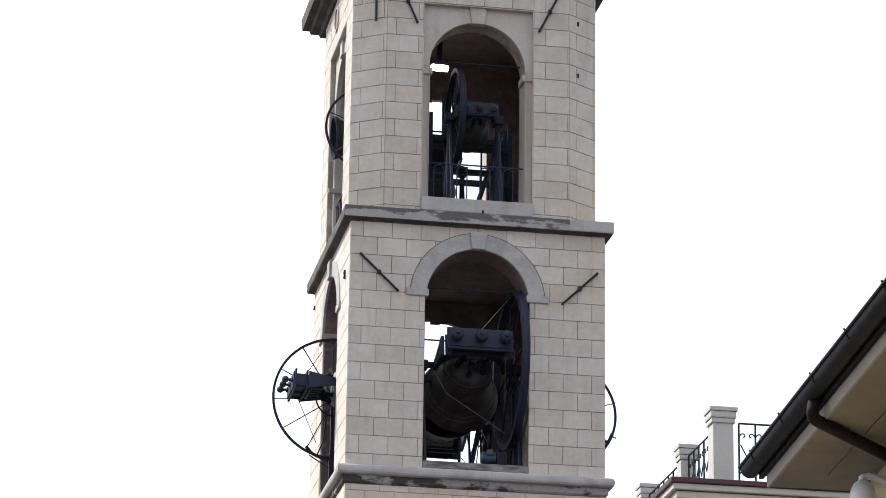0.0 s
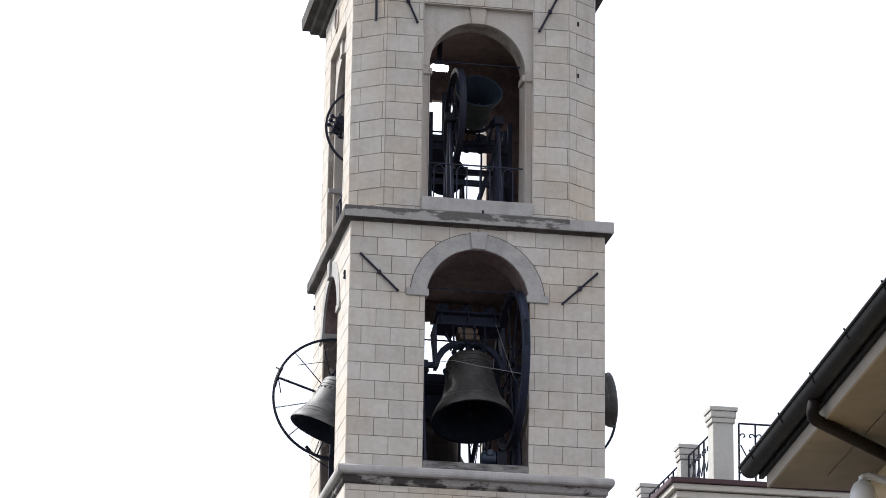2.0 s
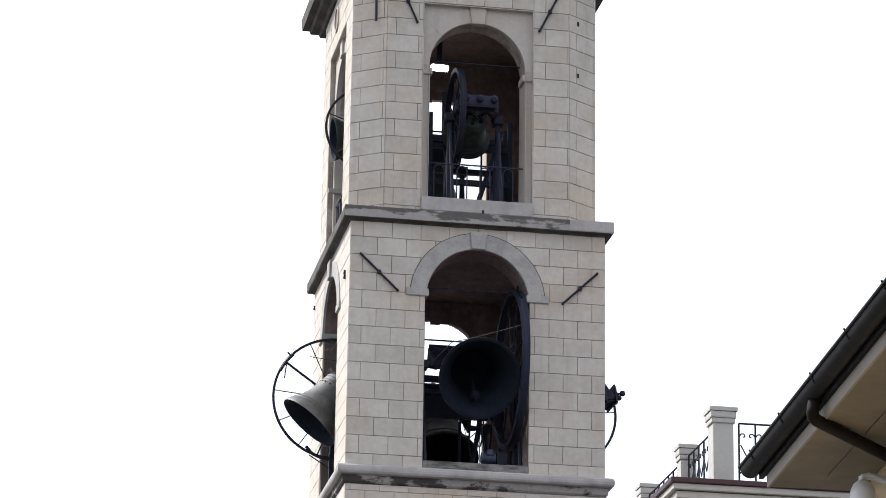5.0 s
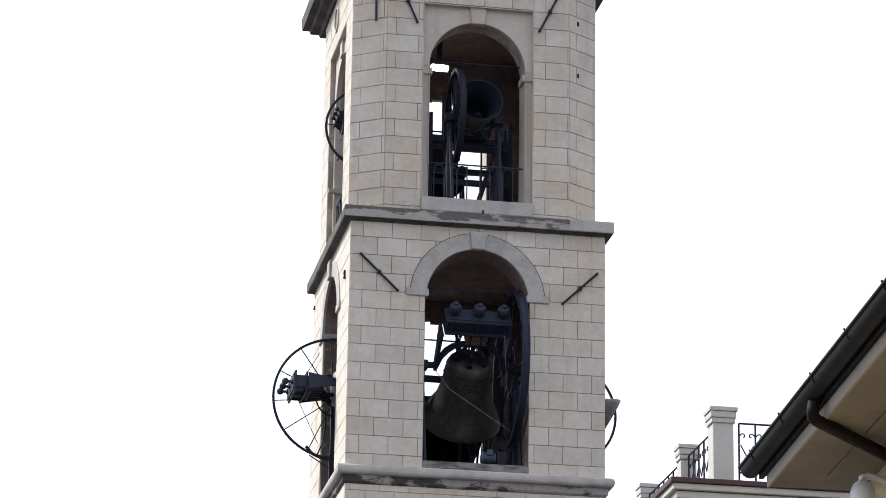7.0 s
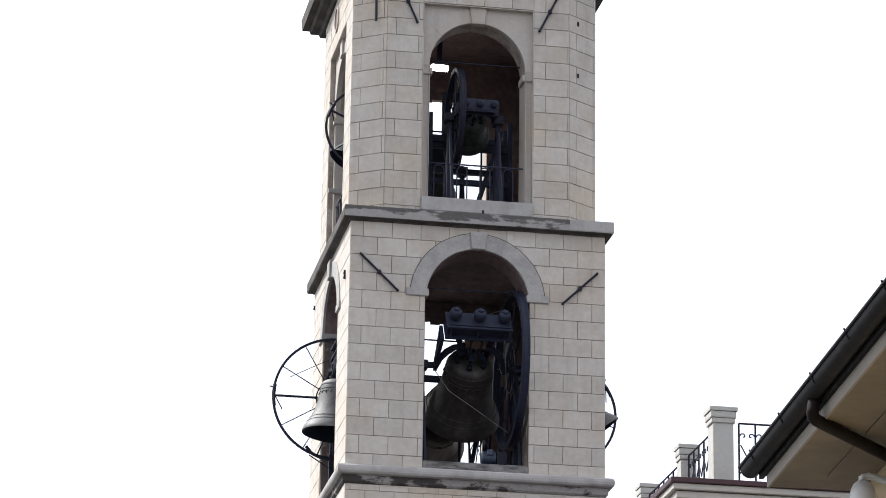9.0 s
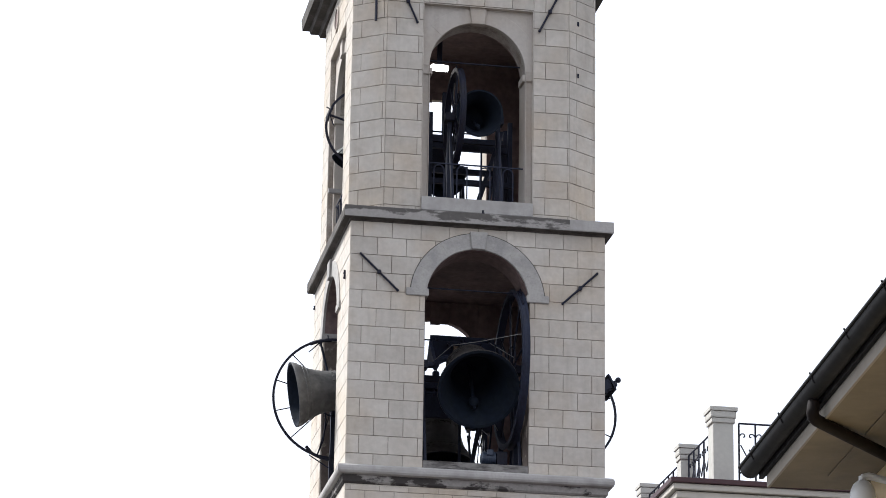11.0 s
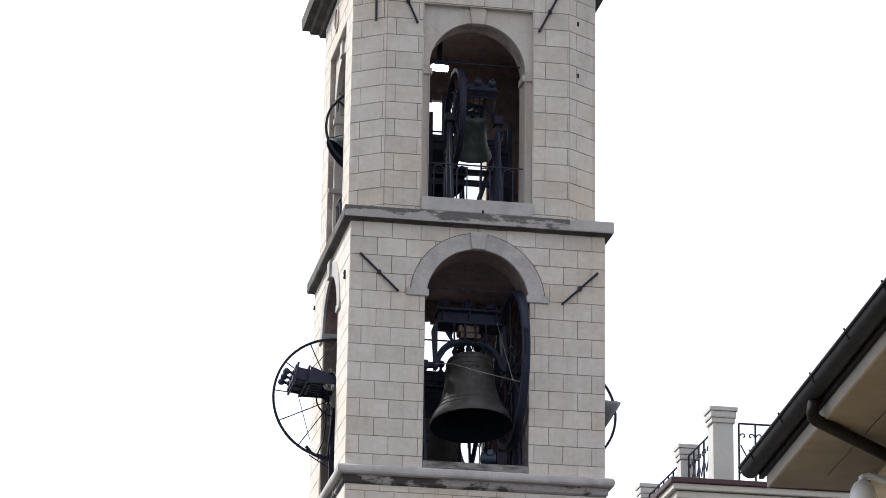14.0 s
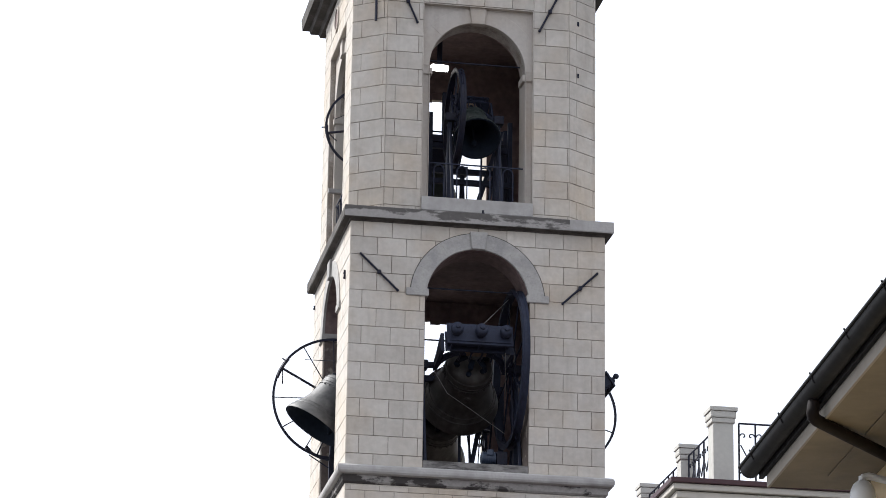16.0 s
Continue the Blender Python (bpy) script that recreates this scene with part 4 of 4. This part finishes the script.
# lamp tube in the upper belfry
lamp = thing("tube_lamp", "short white lit tube lamp high in the upper belfry", "lamp", at=pose(2.02, 2.0, 25.98))
bm = bmesh.new()
lathe(bm, [(0.02, -0.19), (0.06, -0.17), (0.07, -0.14), (0.07, 0.14), (0.06, 0.17), (0.02, 0.19)], 16, pose(0, 0, 0, 0, 90, 4))
smooth(part("tube", bm, GLOW, lamp, "glowing white tube"))
part("bracket", box(bmesh.new(), -0.05, 0.05, -0.02, 0.05, 0.06, 1.03, 0.005), IRON, lamp)

# ---- terrace building ----
terrace = thing("terrace_building", "pale rendered building with a roof terrace and maroon flashing", "building")
TX, TY = 2.335, -16.25
bm = box(bmesh.new(), TX + 0.35, TX + 9, TY + 0.35, TY + 16, 0, 12.7)
part("wall", bm, PILLAR, terrace)
for e, z0, z1 in ((0.0, 12.93, 13.02), (-0.06, 12.82, 12.92), (-0.16, 12.7, 12.82)):
    part("cornice", box(bmesh.new(), TX - e, TX + 9.3, TY - e, TY + 16.3, z0, z1, 0.02), CREAM, terrace, "cream moulded cornice")
part("flashing", box(bmesh.new(), TX - 0.04, TX + 9.3, TY - 0.04, TY + 16.3, 13.02, 13.095, 0.01), MAROON, terrace, "dark maroon metal flashing")


def terrace_pillar(x, y, w=1.0):
    ob = thing("terrace_pillar", "pale grey square terrace pillar with a moulded cap", "pillar", "pillars of the roof terrace", at=pose(x, y, 13.075))
    for name, h, z0, z1, soft_edge in (("shaft", 0.149, 0, 1.01, 0.006), ("necking", 0.172, 0.915, 0.985, 0.012), ("cap", 0.188, 0.985, 1.085, 0.02), ("cap_top", 0.204, 1.085, 1.145, 0.008), ("plinth", 0.158, 0.0, 0.06, 0.008)):
        part(name, box(bmesh.new(), -h * w, h * w, -h * w, h * w, z0, z1, soft_edge), PILLAR, ob)
    return ob


terrace_pillar(3.128, -15.86)
for py in (-13.71, -11.2, -8.9):
    terrace_pillar(3.165, py, 0.8)


def scroll(c, s, flip, way):
    """An S-curl of flat iron."""
    pts = []
    for i in range(15):
        a = i / 14 * 4.9
        r = s * (1 - 0.17 * a)
        pts.append(Vector(c) + Vector(way) * (r * math.cos(a) * flip) + Vector((0, 0, r * math.sin(a))))
    return pts


def terrace_rail(a, b, n):
    a, b = Vector(a), Vector(b)
    way = (b - a).normalized()
    ob = thing("terrace_railing", "black wrought-iron terrace railing with curled scrolls", "railing", "railings of the roof terrace")
    for z in (0.05, 0.915):
        part("rail", tube(bmesh.new(), [a + Vector((0, 0, z)), b + Vector((0, 0, z))], 0.014, 6), IRON, ob)
    for i in range(n + 1):
        p = a + (b - a) * (i / n)
        part("baluster", tube(bmesh.new(), [p + Vector((0, 0, 0.02)), p + Vector((0, 0, 0.915))], 0.014, 6), IRON, ob)
    for i in range(n):
        p = a + (b - a) * ((i + 0.5) / n)
        w = (b - a).length / n
        for z, f in ((0.73, 1), (0.18, -1)):
            for s in (-1, 1):
                part("scroll", tube(bmesh.new(), scroll(p + way * (s * w * 0.24) + Vector((0, 0, z)), w * 0.2, s, way), 0.010, 5), IRON, ob)
        for s in (-1, 1):
            part("bar", tube(bmesh.new(), [p + way * (s * w * 0.4) + Vector((0, 0, 0.6)), p + Vector((0, 0, 0.42))], 0.010, 5), IRON, ob)
    return ob


terrace_rail((3.395, -15.86, 13.12), (6.065, -15.86, 13.12), 11)
terrace_rail((3.155, -15.69, 13.12), (3.155, -13.88, 13.12), 6)
terrace_rail((3.155, -13.54, 13.12), (3.155, -11.37, 13.12), 7)
terrace_rail((3.155, -11.0, 13.12), (3.155, -9.1, 13.12), 6)

# ---- near house with the gutter ----
house = thing("eaves_house", "yellow rendered house with deep beige eaves and a dark gutter", "house", at=pose(-1.753, -35.05, 0, 0, 0, -4.0))
part("wall", box(bmesh.new(), 0.975, 8, -14, -0.6, 0, 8.20), YELLOW, house, "warm yellow rendered wall")
part("soffit", box(bmesh.new(), 0.222, 8.2, -14, -0.235, 8.20, 8.24), SOFFIT, house, "beige boarded soffit")
part("fascia", box(bmesh.new(), 0.198, 0.22, -14, -0.23, 8.192, 8.46, 0.004), FASCIA, house, "pale fascia board")
# added strip, drawn in place of soft shadow lines along the soffit
part("soffit_strip", box(bmesh.new(), 0.60, 0.665, -14, -0.70, 8.188, 8.199, 0.003), SOFFIT, house, "narrow strip added for a shadow line on the soffit")
part("barge_board", box(bmesh.new(), 0.222, 8.0, -0.233, -0.21, 8.24, 8.44), FASCIA, house)
bm = bmesh.new()
prism(bm, [(0.14, 8.475), (4.2, 9.9), (8.2, 8.47), (8.2, 8.43), (0.3, 8.445)], lambda u, d, z: (u, d, z), -14, -0.16)
part("roof", bm, TILE, house, "brown tiled roof")


def gutter_profile(r=0.085, t=0.008, n=12):
    out = [(-r * math.cos(math.pi * i / n), -r * math.sin(math.pi * i / n)) for i in range(n + 1)]
    inn = [(-(r - t) * math.cos(math.pi * i / n), -(r - t) * math.sin(math.pi * i / n)) for i in range(n, -1, -1)]
    return out + inn


bm = bmesh.new()
prism(bm, [(0.10 + u, 8.40 + z) for u, z in gutter_profile(0.085)], lambda u, d, z: (u, d, z), -14, -0.04)
gut = smooth(part("gutter", bm, GUTTER, house, "dark metal half-round gutter"))
bm = bmesh.new()
prism(bm, [(0.10 + u, 8.40 + z) for u, z in [(-0.085 * math.cos(math.pi * i / 12), -0.085 * math.sin(math.pi * i / 12)) for i in range(13)]], lambda u, d, z: (u, d, z), -0.044, -0.034)
part("end_cap", bm, GUTTER, gut)
# dark strip standing in for the gutter's shadow on the fascia
part("gutter_shade", box(bmesh.new(), 0.160, 0.197, -14, -0.10, 8.296, 8.44, 0.004), GUTTER, house, "dark strip added for the shade behind the gutter")
part("bead", tube(bmesh.new(), [(0.010, -14, 8.404), (0.010, -0.03, 8.404)], 0.013, 8), GUTTER, gut)
for i in range(12):
    yy = -0.54 - i * 1.17
    part("bracket", tube(bmesh.new(), [(-0.006, yy - 0.01, 8.422), (0.002, yy, 8.412), (0.014, yy, 8.385), (0.032, yy, 8.345)], 0.008, 6), GUTTER, gut)
    part("hanger", tube(bmesh.new(), [(0.0, yy, 8.412), (0.19, yy, 8.44)], 0.008, 6), GUTTER, gut)
pipe_pts = [(0.11, -2.5, 8.31), (0.10, -2.5, 8.25), (0.095, -2.5, 8.22), (0.105, -2.49, 8.19), (0.13, -2.465, 8.175), (0.17, -2.43, 8.168), (0.84, -1.80, 8.09), (0.89, -1.75, 8.07), (0.915, -1.72, 8.03), (0.915, -1.72, 4.0)]
pipe = smooth(part("downpipe", tube(bmesh.new(), pipe_pts, 0.049, 14), PIPE, house, "dark brown metal downpipe"), 60)

cctv = thing("dome_camera", "white dome security camera on a wall bracket", "security camera", at=pose(-1.125, -36.476, 7.89, 0, 0, -4))
bm = bmesh.new()
lathe(bm, [(r * 0.86, z) for r, z in ((0.115, -0.14), (0.118, -0.02), (0.11, 0.03), (0.085, 0.075), (0.05, 0.1), (0.035, 0.105), (0.035, 0.14), (0.01, 0.145))], 28)
smooth(part("housing", bm, WHITE, cctv))
bm = bmesh.new()
lathe(bm, [(0.085, -0.14), (0.08, -0.19), (0.06, -0.235), (0.01, -0.25)], 24)
smooth(part("dome", bm, SMOKED, cctv, "smoked plastic dome"))
part("bracket", tube(bmesh.new(), [(0, 0, 0.13), (0.05, 0, 0.145), (0.29, 0, 0.09)], 0.03, 10), WHITE, cctv)


# ---- swings: seconds, and degrees of the mouth outwards ----
SWING = {
    "front": "0:-78 .3:-71 .6:-60 .9:-46 1.2:-31 1.5:-14 1.8:5 2.1:25 2.4:44 2.7:60 3:74 3.3:83 3.6:88 3.9:89 4.2:87 4.6:80 5:65 5.4:43 5.8:17 6.1:-3 6.3:-15 6.5:-26 6.9:-44 7.3:-65 7.7:-78 8.1:-81 8.5:-74 8.9:-60 9.2:-48 9.5:-34 9.8:-17 10.1:2 10.4:21 10.7:39 11:55 11.3:68 11.7:80 12.1:83 12.5:78 12.9:67 13.3:49 13.7:29 14:11 14.3:-4 14.6:-19 14.9:-36 15.2:-51 15.5:-62 15.8:-70 16:-73",
    "left": "0:-88 .3:-90 .6:-86 .9:-70 1.2:-48 1.5:-27 1.8:1 2.1:33 2.4:57 2.7:82 3:99 3.3:105 3.6:107 3.9:106 4.2:97 4.5:80 4.8:57 5.1:31 5.4:1 5.7:-28 6:-53 6.3:-71 6.6:-82 7:-90 7.4:-91 7.8:-83 8.2:-62 8.6:-29 9:5 9.2:24 9.5:48 9.9:72 10.3:84 10.7:86 11:80 11.3:70 11.7:49 12.1:22 12.5:-10 12.9:-41 13.3:-65 13.7:-77 14.1:-80 14.4:-75 14.6:-67 14.9:-48 15.2:-27 15.5:-2 15.8:22 16:33",
    "right": "0:-25 .3:10 .6:38 .9:62 1.2:82 1.5:95 1.8:100 2.1:96 2.4:84 2.7:64 3:43 3.3:20 3.5:8 3.9:-25 4.2:-50 4.6:-72 5:-80 5.4:-70 5.8:-40 6.3:8 6.5:26 6.9:55 7.3:76 7.7:88 8.1:86 8.5:68 8.9:45 9.2:22 9.5:-8 9.9:-48 10.4:-74 10.9:-66 11.3:-52 11.7:-26 12.1:12 12.5:36 12.9:56 13.3:67 13.7:66 14.1:53 14.5:30 15:0 15.5:-36 16:-58",
    "high_front": "0:-92 .3:-78 .6:-50 .9:-10 1.2:40 1.5:83 1.8:108 2.1:122 2.4:116 2.7:105 3:78 3.3:18 3.6:-28 3.9:-72 4.2:-93 4.5:-100 4.8:-92 5.1:-68 5.4:-32 5.7:10 6:48 6.3:75 6.5:88 6.9:103 7.3:88 7.7:42 8.1:-14 8.3:-31 8.5:-50 8.7:-68 8.9:-81 9.2:-90 9.5:-84 9.8:-60 10.1:-28 10.4:10 10.7:50 11:80 11.3:93 11.7:80 12.1:22 12.5:-22 12.9:-53 13.3:-67 13.7:-60 14:-41 14.3:-18 14.6:12 14.9:48 15.2:71 15.5:85 15.8:62 16:40",
    "high_left": "0:86 .5:65 1:36 1.5:-13 2:-65 2.5:-85 3:-67 3.5:-22 4:29 4.2:47 4.6:73 5.1:84 5.6:70 6:39 6.3:13 6.5:-5 7:-52 7.5:-73 8:-62 8.5:-16 9:29 9.3:49 9.7:70 10.1:73 10.6:57 11:22 11.3:-9 11.5:-28 12:-56 12.4:-63 12.8:-50 13.2:-22 13.6:18 14:47 14.3:59 14.6:62 14.9:58 15.2:49 15.5:36 15.8:13 16:-5",
}
SWING["rear"] = " ".join(f"{t / 4:.2f}:{-(100 - 0.325 * t) * math.cos(2 * math.pi * t / 4 / 6.17):.0f}" for t in range(65))
SWING["high_rear"] = " ".join(f"{t / 4:.2f}:{-75 * math.cos(2 * math.pi * (t / 4 - 2.4) / 4.05):.0f}" for t in range(65))


def motions():
    for key, text in SWING.items():
        p, rz = BELLS[key][:2]
        ob, clapper, k = made[key]
        rows = [tuple(float(v) for v in item.split(":")) for item in text.split()]
        walk(ob, [(t, pose(*p, -a, 0, rz)) for t, a in rows])
        walk(clapper, [(t, pose(0, 0, 0.08 * k, max(-22, min(22, a * 0.6)), 0, 0)) for t, a in rows])


motions()
